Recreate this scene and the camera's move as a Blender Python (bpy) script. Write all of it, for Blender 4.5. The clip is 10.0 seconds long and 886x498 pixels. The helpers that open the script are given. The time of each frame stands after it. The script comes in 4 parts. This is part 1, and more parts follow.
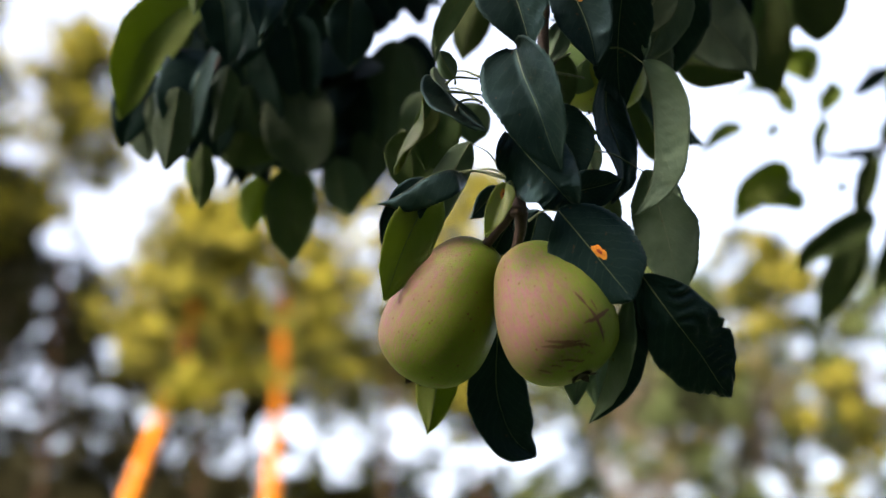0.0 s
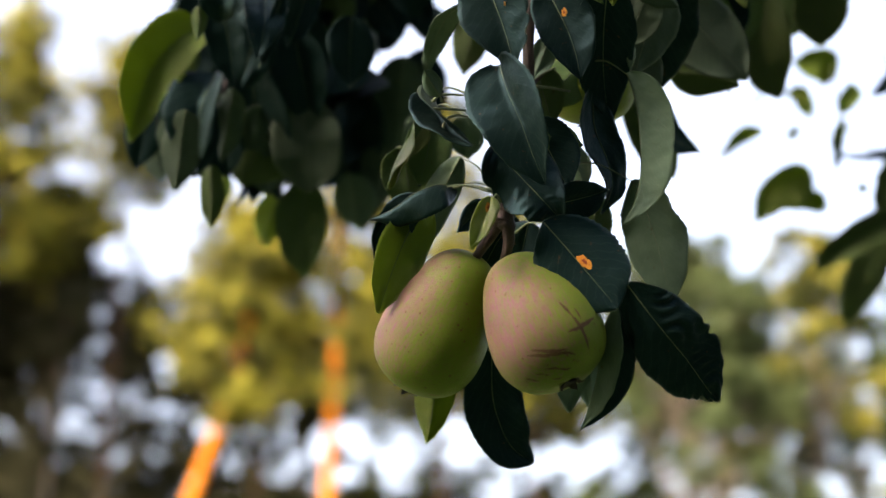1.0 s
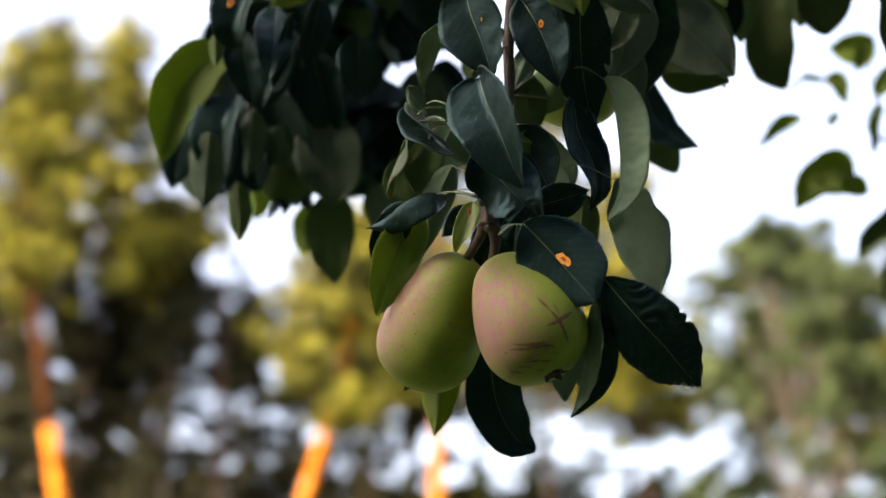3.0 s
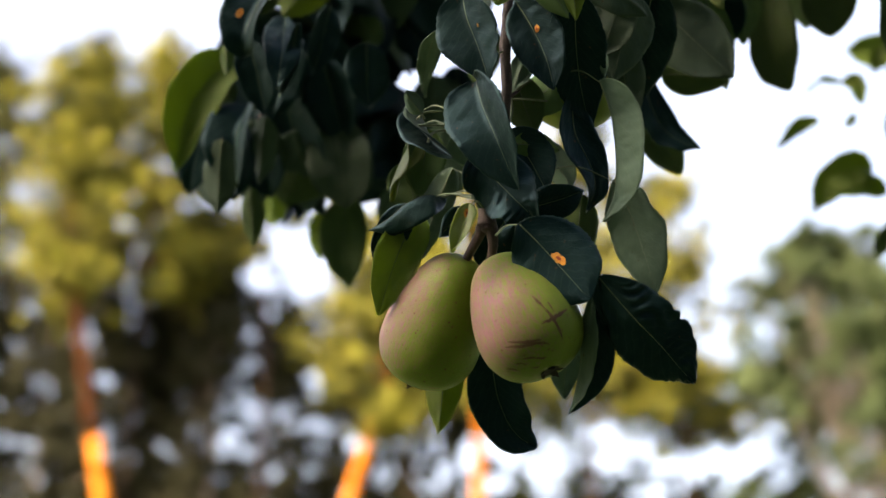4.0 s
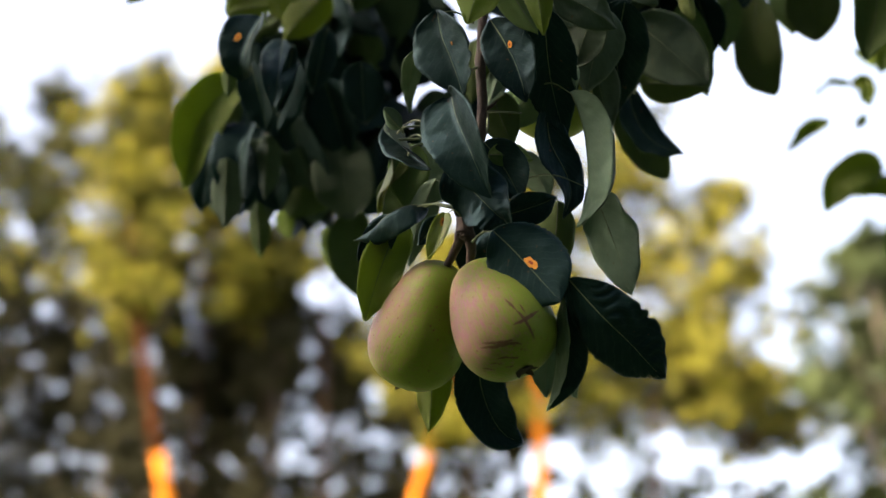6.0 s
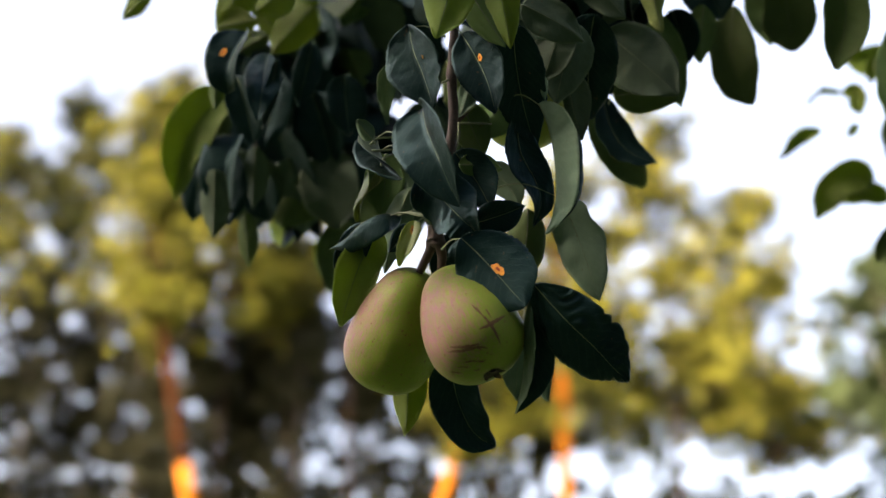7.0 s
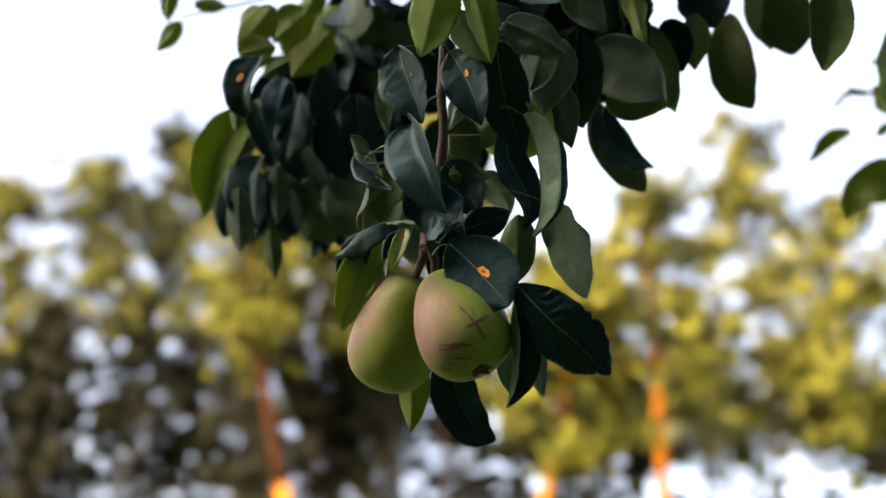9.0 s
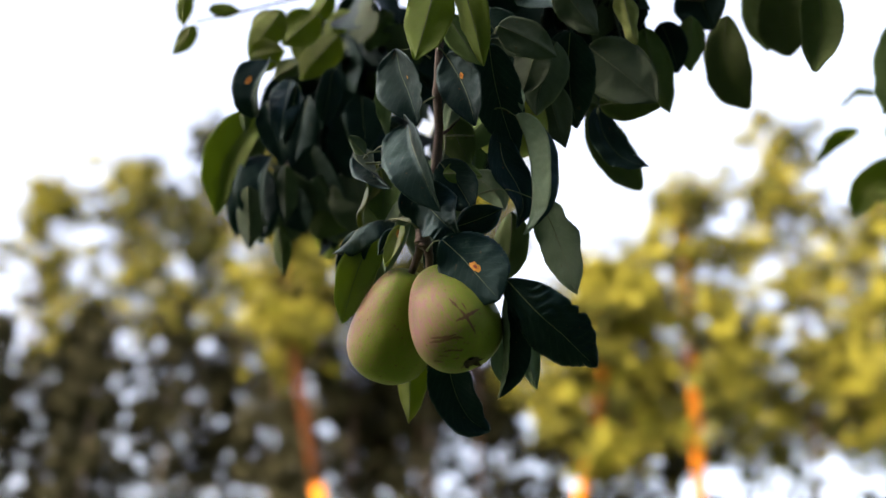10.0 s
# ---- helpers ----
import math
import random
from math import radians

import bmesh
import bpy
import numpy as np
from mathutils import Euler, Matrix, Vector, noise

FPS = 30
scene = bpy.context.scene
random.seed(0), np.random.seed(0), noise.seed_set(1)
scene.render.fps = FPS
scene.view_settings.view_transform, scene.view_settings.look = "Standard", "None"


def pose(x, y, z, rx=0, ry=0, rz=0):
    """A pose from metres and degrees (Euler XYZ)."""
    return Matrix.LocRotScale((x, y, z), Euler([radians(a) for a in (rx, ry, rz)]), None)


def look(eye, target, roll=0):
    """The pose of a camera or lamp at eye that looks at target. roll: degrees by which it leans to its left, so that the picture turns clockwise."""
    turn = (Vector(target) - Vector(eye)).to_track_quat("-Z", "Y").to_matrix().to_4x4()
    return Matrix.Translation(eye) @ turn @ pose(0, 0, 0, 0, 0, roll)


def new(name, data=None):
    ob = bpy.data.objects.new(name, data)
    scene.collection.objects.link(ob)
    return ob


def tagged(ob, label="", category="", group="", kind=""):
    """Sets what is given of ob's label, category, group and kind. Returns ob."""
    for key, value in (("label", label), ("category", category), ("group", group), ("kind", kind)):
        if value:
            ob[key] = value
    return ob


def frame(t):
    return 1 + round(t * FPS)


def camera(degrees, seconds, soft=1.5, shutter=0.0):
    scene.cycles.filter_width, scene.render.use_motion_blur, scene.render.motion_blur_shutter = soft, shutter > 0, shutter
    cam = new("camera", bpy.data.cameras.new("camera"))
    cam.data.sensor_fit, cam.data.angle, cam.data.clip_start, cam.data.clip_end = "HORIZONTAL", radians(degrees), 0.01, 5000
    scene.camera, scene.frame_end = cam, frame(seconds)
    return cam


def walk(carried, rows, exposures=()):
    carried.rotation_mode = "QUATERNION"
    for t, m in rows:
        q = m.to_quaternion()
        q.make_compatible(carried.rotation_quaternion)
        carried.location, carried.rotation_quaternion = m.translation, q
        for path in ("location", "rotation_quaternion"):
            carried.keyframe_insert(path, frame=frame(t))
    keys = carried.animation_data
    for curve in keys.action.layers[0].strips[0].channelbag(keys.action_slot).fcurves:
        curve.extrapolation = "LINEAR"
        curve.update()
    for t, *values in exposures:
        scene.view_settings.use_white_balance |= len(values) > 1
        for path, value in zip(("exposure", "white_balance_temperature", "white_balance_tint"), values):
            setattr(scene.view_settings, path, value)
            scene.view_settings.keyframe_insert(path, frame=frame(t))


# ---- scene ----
# ---- camera ----
def aim(x, y, z, yaw, pitch, roll):
    """Camera pose from a place and its yaw (to the left of +y), pitch and roll in degrees."""
    a, b = radians(yaw), radians(pitch)
    way = Vector((-math.sin(a) * math.cos(b), math.cos(a) * math.cos(b), math.sin(b)))
    return look((x, y, z), Vector((x, y, z)) + way, roll)


cam = camera(39.23, 10.0, soft=1.5)
walk(cam, [
    (0, aim(-0.2160, -0.6747, 1.5098, -10.508, 22.156, 0.023)),
    (0.5, aim(-0.1966, -0.6825, 1.5163, -9.092, 22.246, -0.253)),
    (1, aim(-0.1801, -0.7001, 1.5055, -7.929, 22.519, -0.272)),
    (1.5, aim(-0.1568, -0.7186, 1.4938, -6.596, 22.640, 0.493)),
    (2, aim(-0.1424, -0.7332, 1.4931, -5.392, 22.527, 0.009)),
    (2.5, aim(-0.1269, -0.7481, 1.4907, -4.105, 22.452, -0.541)),
    (4, aim(-0.0834, -0.7735, 1.4742, -0.888, 22.954, -0.586)),
    (4.5, aim(-0.0669, -0.7890, 1.4621, 0.090, 23.306, 0.240)),
    (5, aim(-0.0492, -0.7954, 1.4543, 0.857, 23.483, 0.856)),
    (5.5, aim(-0.0426, -0.8044, 1.4553, 1.327, 23.427, -0.465)),
    (7, aim(0.0141, -0.8360, 1.4391, 3.255, 24.007, -0.534)),
    (7.5, aim(0.0282, -0.8498, 1.4315, 4.439, 24.319, -0.714)),
    (8, aim(0.0609, -0.8545, 1.4254, 5.807, 24.333, 0.578)),
    (8.5, aim(0.0787, -0.8689, 1.4114, 6.905, 24.724, 0.073)),
    (9, aim(0.0966, -0.8767, 1.4058, 7.898, 24.859, -0.275)),
    (9.5, aim(0.1248, -0.8874, 1.3976, 9.008, 24.736, 0.799)),
    (10, aim(0.1351, -0.9027, 1.3873, 9.725, 24.881, 0.519)),
], exposures=[(0.0, 2.71, 7000, 13), (10.0, 2.71, 7000, 13)])
cam.data.dof.use_dof = True
cam.data.dof.aperture_fstop = 3.2
cam.data.dof.aperture_blades = 0

# ---- sky and sun ----
SUN_ELEVATION, SUN_TURN = radians(31), radians(230)
world = bpy.data.worlds.new("sky")
scene.world = world
world.use_nodes = True
sky = world.node_tree.nodes.new("ShaderNodeTexSky")
sky.sky_type, sky.sun_disc = "NISHITA", False
sky.sun_elevation, sky.sun_rotation = SUN_ELEVATION, SUN_TURN
sky.air_density, sky.dust_density, sky.ozone_density = 0.8, 7.0, 0.3
back = world.node_tree.nodes["Background"]
# thin high cloud whitens the whole sky
veil = world.node_tree.nodes.new("ShaderNodeTexNoise")
veil.inputs["Scale"].default_value, veil.inputs["Detail"].default_value = 1.6, 5.0
cloud = world.node_tree.nodes.new("ShaderNodeMix")
cloud.data_type, cloud.blend_type = "RGBA", "ADD"
cloud.inputs[7].default_value = (1.14, 0.96, 0.75, 1)
# it is thickest towards the horizon
place = world.node_tree.nodes.new("ShaderNodeTexCoord")
height = world.node_tree.nodes.new("ShaderNodeSeparateXYZ")
thin = world.node_tree.nodes.new("ShaderNodeMapRange")
thin.inputs[1].default_value, thin.inputs[2].default_value, thin.inputs[3].default_value, thin.inputs[4].default_value = 0.25, 0.9, 1.0, 0.25
share = world.node_tree.nodes.new("ShaderNodeMath")
share.operation = "MULTIPLY"
world.node_tree.links.new(place.outputs["Generated"], height.inputs[0])
world.node_tree.links.new(height.outputs[2], thin.inputs[0])
world.node_tree.links.new(veil.outputs[0], share.inputs[0])
world.node_tree.links.new(thin.outputs[0], share.inputs[1])
world.node_tree.links.new(share.outputs[0], cloud.inputs[0])
world.node_tree.links.new(sky.outputs[0], cloud.inputs[6])
world.node_tree.links.new(cloud.outputs[2], back.inputs[0])
back.inputs[1].default_value = 0.134
sun_dir = Vector((math.sin(SUN_TURN) * math.cos(SUN_ELEVATION), math.cos(SUN_TURN) * math.cos(SUN_ELEVATION), math.sin(SUN_ELEVATION)))
sun = new("sun", bpy.data.lights.new("sun", "SUN"))
sun.data.energy, sun.data.angle, sun.data.color = 2.4, radians(0.6), (1.0, 0.82, 0.54)
sun.matrix_world = look(sun_dir * 60, (0, 0, 0))


# ---- materials ----
def material(name):
    mat = bpy.data.materials.new(name)
    mat.use_nodes = True
    tree = mat.node_tree
    return mat, tree.nodes, tree.links, tree.nodes["Principled BSDF"]


def noise_node(nodes, links, coords, scale, detail=4.0, rough=0.55):
    n = nodes.new("ShaderNodeTexNoise")
    n.inputs["Scale"].default_value, n.inputs["Detail"].default_value, n.inputs["Roughness"].default_value = scale, detail, rough
    links.new(coords, n.inputs["Vector"])
    return n


def ramp(nodes, links, value, stops):
    r = nodes.new("ShaderNodeValToRGB")
    el = r.color_ramp.elements
    while len(el) < len(stops):
        el.new(0.5)
    for e, (p, c) in zip(el, stops):
        e.position, e.color = p, (*c, 1)
    links.new(value, r.inputs[0])
    return r


def maths(nodes, links, op, a, b=None, clamp=False):
    m = nodes.new("ShaderNodeMath")
    m.operation, m.use_clamp = op, clamp
    for socket, v in zip(m.inputs, (a, b)):
        if v is None:
            continue
        if isinstance(v, (int, float)):
            socket.default_value = v
        else:
            links.new(v, socket)
    return m.outputs[0]


def mixed(nodes, links, fac, a, b, blend="MIX"):
    m = nodes.new("ShaderNodeMix")
    m.data_type, m.blend_type = "RGBA", blend
    for socket, v in zip((m.inputs[0], m.inputs[6], m.inputs[7]), (fac, a, b)):
        if isinstance(v, (int, float)):
            socket.default_value = v
        elif isinstance(v, tuple):
            socket.default_value = (*v, 1)
        else:
            links.new(v, socket)
    return m.outputs[2]


def bump(nodes, links, height, strength, distance, bsdf):
    b = nodes.new("ShaderNodeBump")
    b.inputs["Strength"].default_value, b.inputs["Distance"].default_value = strength, distance
    links.new(height, b.inputs["Height"])
    links.new(b.outputs[0], bsdf.inputs["Normal"])


def leaf_material(name, dark, light, vein, rough, through_colour, through_amount, gloss=0.5, relief=0.35, tint=(1.0, 1.0, 1.0)):
    """A leaf's skin: blotches, side veins that run out from the midrib, specks, a little light shining through."""
    mat, nodes, links, bsdf = material(name)
    uv = nodes.new("ShaderNodeUVMap")
    uv.uv_map = "leaf"
    sep = nodes.new("ShaderNodeSeparateXYZ")
    links.new(uv.outputs[0], sep.inputs[0])
    across = maths(nodes, links, "ABSOLUTE", sep.outputs[1])
    wobble = noise_node(nodes, links, uv.outputs[0], 5.0)
    run = maths(nodes, links, "SUBTRACT", sep.outputs[0], maths(nodes, links, "MULTIPLY", across, 0.30))
    run = maths(nodes, links, "ADD", run, maths(nodes, links, "MULTIPLY", wobble.outputs[0], 0.11))
    wave = maths(nodes, links, "FRACT", maths(nodes, links, "MULTIPLY", run, 11.0))
    line = maths(nodes, links, "ABSOLUTE", maths(nodes, links, "SUBTRACT", wave, 0.5))
    veins = maths(nodes, links, "SUBTRACT", 1.0, maths(nodes, links, "MULTIPLY", line, 9.0), clamp=True)
    obj = nodes.new("ShaderNodeTexCoord")
    info = nodes.new("ShaderNodeObjectInfo")
    blotch = noise_node(nodes, links, obj.outputs["Object"], 60.0)
    fine = noise_node(nodes, links, obj.outputs["Object"], 900.0, 3.0)
    cells = nodes.new("ShaderNodeTexVoronoi")
    cells.inputs["Scale"].default_value = 1400.0
    links.new(obj.outputs["Object"], cells.inputs["Vector"])
    base = ramp(nodes, links, blotch.outputs[0], [(0.3, dark), (0.7, light)]).outputs[0]
    base = mixed(nodes, links, maths(nodes, links, "MULTIPLY", veins, 0.28), base, vein)
    rim = maths(nodes, links, "MULTIPLY", maths(nodes, links, "SUBTRACT", across, 0.955), 30.0, clamp=True)
    base = mixed(nodes, links, maths(nodes, links, "MULTIPLY", rim, 0.55), base, vein)
    hue = nodes.new("ShaderNodeHueSaturation")
    links.new(base, hue.inputs["Color"])
    links.new(maths(nodes, links, "ADD", 0.75, maths(nodes, links, "MULTIPLY", info.outputs["Random"], 0.5)), hue.inputs["Value"])
    links.new(maths(nodes, links, "ADD", 0.485, maths(nodes, links, "MULTIPLY", info.outputs["Random"], 0.03)), hue.inputs["Hue"])
    speck = ramp(nodes, links, noise_node(nodes, links, obj.outputs["Object"], 210.0, 2.0).outputs[0], [(0.70, (0, 0, 0)), (0.74, (1, 1, 1))])
    colour = mixed(nodes, links, maths(nodes, links, "MULTIPLY", speck.outputs[0], 0.6), hue.outputs[0], (0.07, 0.035, 0.012))
    links.new(colour, bsdf.inputs["Base Color"])
    links.new(maths(nodes, links, "ADD", rough, maths(nodes, links, "MULTIPLY", fine.outputs[0], 0.22)), bsdf.inputs["Roughness"])
    bsdf.inputs["Specular IOR Level"].default_value = gloss
    bsdf.inputs["Specular Tint"].default_value = (*tint, 1)
    height = maths(nodes, links, "ADD", maths(nodes, links, "MULTIPLY", veins, -0.3), maths(nodes, links, "MULTIPLY", cells.outputs[0], 0.25))
    crease = noise_node(nodes, links, obj.outputs["Object"], 190.0, 3)
    height = maths(nodes, links, "ADD", height, maths(nodes, links, "MULTIPLY", crease.outputs[0], 1.6))
    height = maths(nodes, links, "ADD", height, maths(nodes, links, "MULTIPLY", blotch.outputs[0], 1.0))
    bump(nodes, links, height, relief, 0.0005, bsdf)
    shine = nodes.new("ShaderNodeBsdfTranslucent")
    shine.inputs[0].default_value = (*through_colour, 1)
    mix = nodes.new("ShaderNodeMixShader")
    mix.inputs[0].default_value = through_amount
    links.new(bsdf.outputs[0], mix.inputs[1])
    links.new(shine.outputs[0], mix.inputs[2])
    links.new(mix.outputs[0], nodes["Material Output"].inputs[0])
    return mat


# The blue tint puts a reflected blue sky into the sheen.
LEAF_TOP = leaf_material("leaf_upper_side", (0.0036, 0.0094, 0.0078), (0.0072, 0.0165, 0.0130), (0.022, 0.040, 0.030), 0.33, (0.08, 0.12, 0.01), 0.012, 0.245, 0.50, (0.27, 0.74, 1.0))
# A lighter copy: light shining through the leaf is put into its colour.
LEAF_TOP_LIT = leaf_material("lit_leaf_upper_side", (0.020, 0.040, 0.014), (0.034, 0.060, 0.022), (0.06, 0.09, 0.04), 0.4, (0.42, 0.54, 0.10), 0.18, 0.4)
LEAF_TOP_YOUNG = leaf_material("young_and_lit_leaf_upper_side", (0.06, 0.10, 0.025), (0.10, 0.15, 0.035), (0.16, 0.20, 0.07), 0.4, (0.35, 0.42, 0.04), 0.35)
UNDER = {
    "": leaf_material("leaf_lower_side", (0.033, 0.060, 0.044), (0.050, 0.086, 0.059), (0.070, 0.104, 0.064), 0.6, (0.13, 0.22, 0.04), 0.08, 0.3),
    "pale": leaf_material("pale_leaf_lower_side", (0.080, 0.142, 0.102), (0.114, 0.186, 0.130), (0.138, 0.204, 0.143), 0.6, (0.20, 0.28, 0.06), 0.12, 0.3),
    "green": leaf_material("green_leaf_lower_side", (0.050, 0.094, 0.030), (0.074, 0.128, 0.042), (0.084, 0.122, 0.046), 0.6, (0.17, 0.29, 0.04), 0.26, 0.3),
    # lit copy of the green side, brightened for light coming through
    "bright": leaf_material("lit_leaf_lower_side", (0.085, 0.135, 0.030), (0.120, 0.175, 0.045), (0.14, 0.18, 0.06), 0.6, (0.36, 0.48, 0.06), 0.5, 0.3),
    # young leaves, and backlit ones whose light is put into this yellow-green
    "young": leaf_material("young_and_lit_leaf_lower_side", (0.072, 0.113, 0.022), (0.104, 0.149, 0.031), (0.135, 0.171, 0.054), 0.58, (0.34, 0.46, 0.04), 0.40, 0.3),
    "worn": leaf_material("withered_leaf_side", (0.08, 0.11, 0.03), (0.17, 0.21, 0.07), (0.15, 0.17, 0.06), 0.7, (0.22, 0.30, 0.04), 0.25, 0.3),
}


def plain(name, dark, light, rough, scale, relief=0.0, distance=0.001, gloss=0.4, low=0.36, high=0.64):
    """A surface with two scales of mottling."""
    mat, nodes, links, bsdf = material(name)
    obj = nodes.new("ShaderNodeTexCoord")
    big = noise_node(nodes, links, obj.outputs["Object"], scale)
    small = noise_node(nodes, links, obj.outputs["Object"], scale * 9)
    amount = maths(nodes, links, "ADD", maths(nodes, links, "MULTIPLY", big.outputs[0], 0.65), maths(nodes, links, "MULTIPLY", small.outputs[0], 0.35))
    links.new(ramp(nodes, links, amount, [(low, dark), (high, light)]).outputs[0], bsdf.inputs["Base Color"])
    bsdf.inputs["Roughness"].default_value, bsdf.inputs["Specular IOR Level"].default_value = rough, gloss
    if relief:
        bump(nodes, links, amount, relief, distance, bsdf)
    return mat


STALK = plain("leaf_stalk", (0.070, 0.100, 0.050), (0.115, 0.150, 0.075), 0.5, 300)
BARK = plain("twig_bark", (0.016, 0.010, 0.0085), (0.044, 0.028, 0.024), 0.7, 220, 0.8, 0.001)
OLD_BARK = plain("old_bark", (0.05, 0.042, 0.036), (0.17, 0.15, 0.13), 0.9, 14, 1.0, 0.02)
# Brown in place of orange: shade on far trunks put into the bark colour.
SHADED_BROWN_BARK = plain("shaded_brown_bark", (0.010, 0.005, 0.003), (0.030, 0.013, 0.006), 0.9, 3, 0.8, 0.03)
# Duller orange: shade under the crown put into the upper trunk's colour.
SHADED_ORANGE_BARK = plain("shaded_orange_bark", (0.02, 0.008, 0.004), (0.055, 0.020, 0.007), 0.9, 2.5, 0.8, 0.03, 0.05)
CALYX = plain("dry_calyx", (0.006, 0.005, 0.004), (0.026, 0.019, 0.012), 0.9, 400)
RUSSET = plain("russet_scar", (0.054, 0.030, 0.014), (0.100, 0.058, 0.024), 0.75, 500, 0.5, 0.0003)
RUST_RIM = plain("rust_spot_rim", (0.42, 0.15, 0.012), (0.62, 0.28, 0.03), 0.6, 700)
RUST_HEART = plain("rust_spot_heart", (0.13, 0.025, 0.008), (0.30, 0.05, 0.01), 0.6, 900)
GRASS = plain("grass", (0.034, 0.056, 0.017), (0.090, 0.112, 0.034), 0.9, 0.8, 0.6, 0.05)
# Lightened so the unseen wall bounces some light back onto the pears.
BOARDS = plain("shading_wall_boards", (0.100, 0.092, 0.084), (0.170, 0.157, 0.142), 0.85, 1.2, 0.4, 0.01)
# Near-black and yellow patches put shade and sunlight into the needle colour.
NEEDLES = plain("sun_patched_pine_needles", (0.016, 0.021, 0.008), (0.20, 0.195, 0.030), 0.8, 0.55, gloss=0.08, low=0.42, high=0.57)
# A darker copy for a crown in shade, the shade put into the colour.
NEEDLES_HALF_SHADE = plain("half_shaded_pine_needles", (0.014, 0.020, 0.011), (0.088, 0.094, 0.034), 0.8, 0.6, gloss=0.06, low=0.46, high=0.60)
# Dark needle colour stands in for the shade behind the pines.
NEEDLES_DEEP_SHADE = plain("deep_shade_needles", (0.009, 0.011, 0.007), (0.031, 0.031, 0.018), 0.8, 0.6, gloss=0.05)
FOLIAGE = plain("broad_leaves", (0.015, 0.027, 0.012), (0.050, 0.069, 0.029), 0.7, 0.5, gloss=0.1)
YELLOW_MOTTLED = plain("yellow_mottled_leaves", (0.016, 0.026, 0.009), (0.17, 0.165, 0.026), 0.75, 0.6, gloss=0.08, low=0.44, high=0.60)
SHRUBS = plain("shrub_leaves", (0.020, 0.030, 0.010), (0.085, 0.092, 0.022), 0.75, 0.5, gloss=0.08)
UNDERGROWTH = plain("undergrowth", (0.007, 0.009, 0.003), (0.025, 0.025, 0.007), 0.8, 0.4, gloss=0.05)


def pine_bark():
    """Scots pine: orange flakes above, grey-brown below and on old plates."""
    mat, nodes, links, bsdf = material("pine_bark")
    obj = nodes.new("ShaderNodeTexCoord")
    plate = noise_node(nodes, links, obj.outputs["Object"], 2.2, 6)
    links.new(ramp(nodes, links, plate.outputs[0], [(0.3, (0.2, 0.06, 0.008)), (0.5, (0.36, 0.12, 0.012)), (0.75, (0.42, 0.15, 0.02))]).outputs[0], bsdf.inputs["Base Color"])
    bsdf.inputs["Roughness"].default_value, bsdf.inputs["Specular IOR Level"].default_value = 0.9, 0.05
    bump(nodes, links, plate.outputs[0], 0.8, 0.04, bsdf)
    return mat


PINE_BARK = pine_bark()


def pear_skin():
    """Green-yellow skin with a pink blush on the +x side, pale dots, russet netting and bruise flecks."""
    mat, nodes, links, bsdf = material("pear_skin")
    obj = nodes.new("ShaderNodeTexCoord")
    sep = nodes.new("ShaderNodeSeparateXYZ")
    links.new(obj.outputs["Object"], sep.inputs[0])
    broad = noise_node(nodes, links, obj.outputs["Object"], 28.0, 3)
    long = nodes.new("ShaderNodeMapping")
    long.inputs["Scale"].default_value = (1.0, 1.0, 0.22)
    links.new(obj.outputs["Object"], long.inputs["Vector"])
    streak = noise_node(nodes, links, long.outputs[0], 330.0, 5, 0.66)
    mid = noise_node(nodes, links, obj.outputs["Object"], 130.0, 4)
    green = ramp(nodes, links, broad.outputs[0], [(0.3, (0.088, 0.148, 0.013)), (0.7, (0.142, 0.203, 0.026))]).outputs[0]
    side = maths(nodes, links, "MULTIPLY", sep.outputs[0], 25.0)
    side = maths(nodes, links, "ADD", side, maths(nodes, links, "MULTIPLY", sep.outputs[2], 3.5))
    side = maths(nodes, links, "ADD", side, maths(nodes, links, "MULTIPLY", maths(nodes, links, "SUBTRACT", broad.outputs[0], 0.5), 0.7))
    side = maths(nodes, links, "ADD", side, maths(nodes, links, "MULTIPLY", maths(nodes, links, "SUBTRACT", mid.outputs[0], 0.5), 0.7))
    grain = noise_node(nodes, links, long.outputs[0], 620.0, 3)
    side = maths(nodes, links, "ADD", side, maths(nodes, links, "MULTIPLY", maths(nodes, links, "SUBTRACT", grain.outputs[0], 0.5), 1.3))
    side = maths(nodes, links, "ADD", side, maths(nodes, links, "MULTIPLY", maths(nodes, links, "SUBTRACT", streak.outputs[0], 0.5), 1.3))
    blush = ramp(nodes, links, side, [(0.06, (0, 0, 0)), (0.92, (1, 1, 1))]).outputs[0]
    colour = mixed(nodes, links, maths(nodes, links, "MULTIPLY", blush, 0.85), green, (0.205, 0.072, 0.130))
    dots = nodes.new("ShaderNodeTexVoronoi")
    dots.inputs["Scale"].default_value, dots.inputs["Randomness"].default_value = 420.0, 1.0
    links.new(obj.outputs["Object"], dots.inputs["Vector"])
    dot = ramp(nodes, links, dots.outputs[0], [(0.12, (1, 1, 1)), (0.26, (0, 0, 0))]).outputs[0]
    colour = mixed(nodes, links, maths(nodes, links, "MULTIPLY", dot, 0.36), colour, (0.085, 0.070, 0.028))
    net = noise_node(nodes, links, obj.outputs["Object"], 520.0, 6, 0.8)
    russet = ramp(nodes, links, net.outputs[0], [(0.47, (0, 0, 0)), (0.62, (1, 1, 1))]).outputs[0]
    colour = mixed(nodes, links, maths(nodes, links, "MULTIPLY", russet, 0.30), colour, (0.15, 0.085, 0.040))
    fleck = ramp(nodes, links, noise_node(nodes, links, obj.outputs["Object"], 95.0, 2).outputs[0], [(0.70, (0, 0, 0)), (0.74, (1, 1, 1))]).outputs[0]
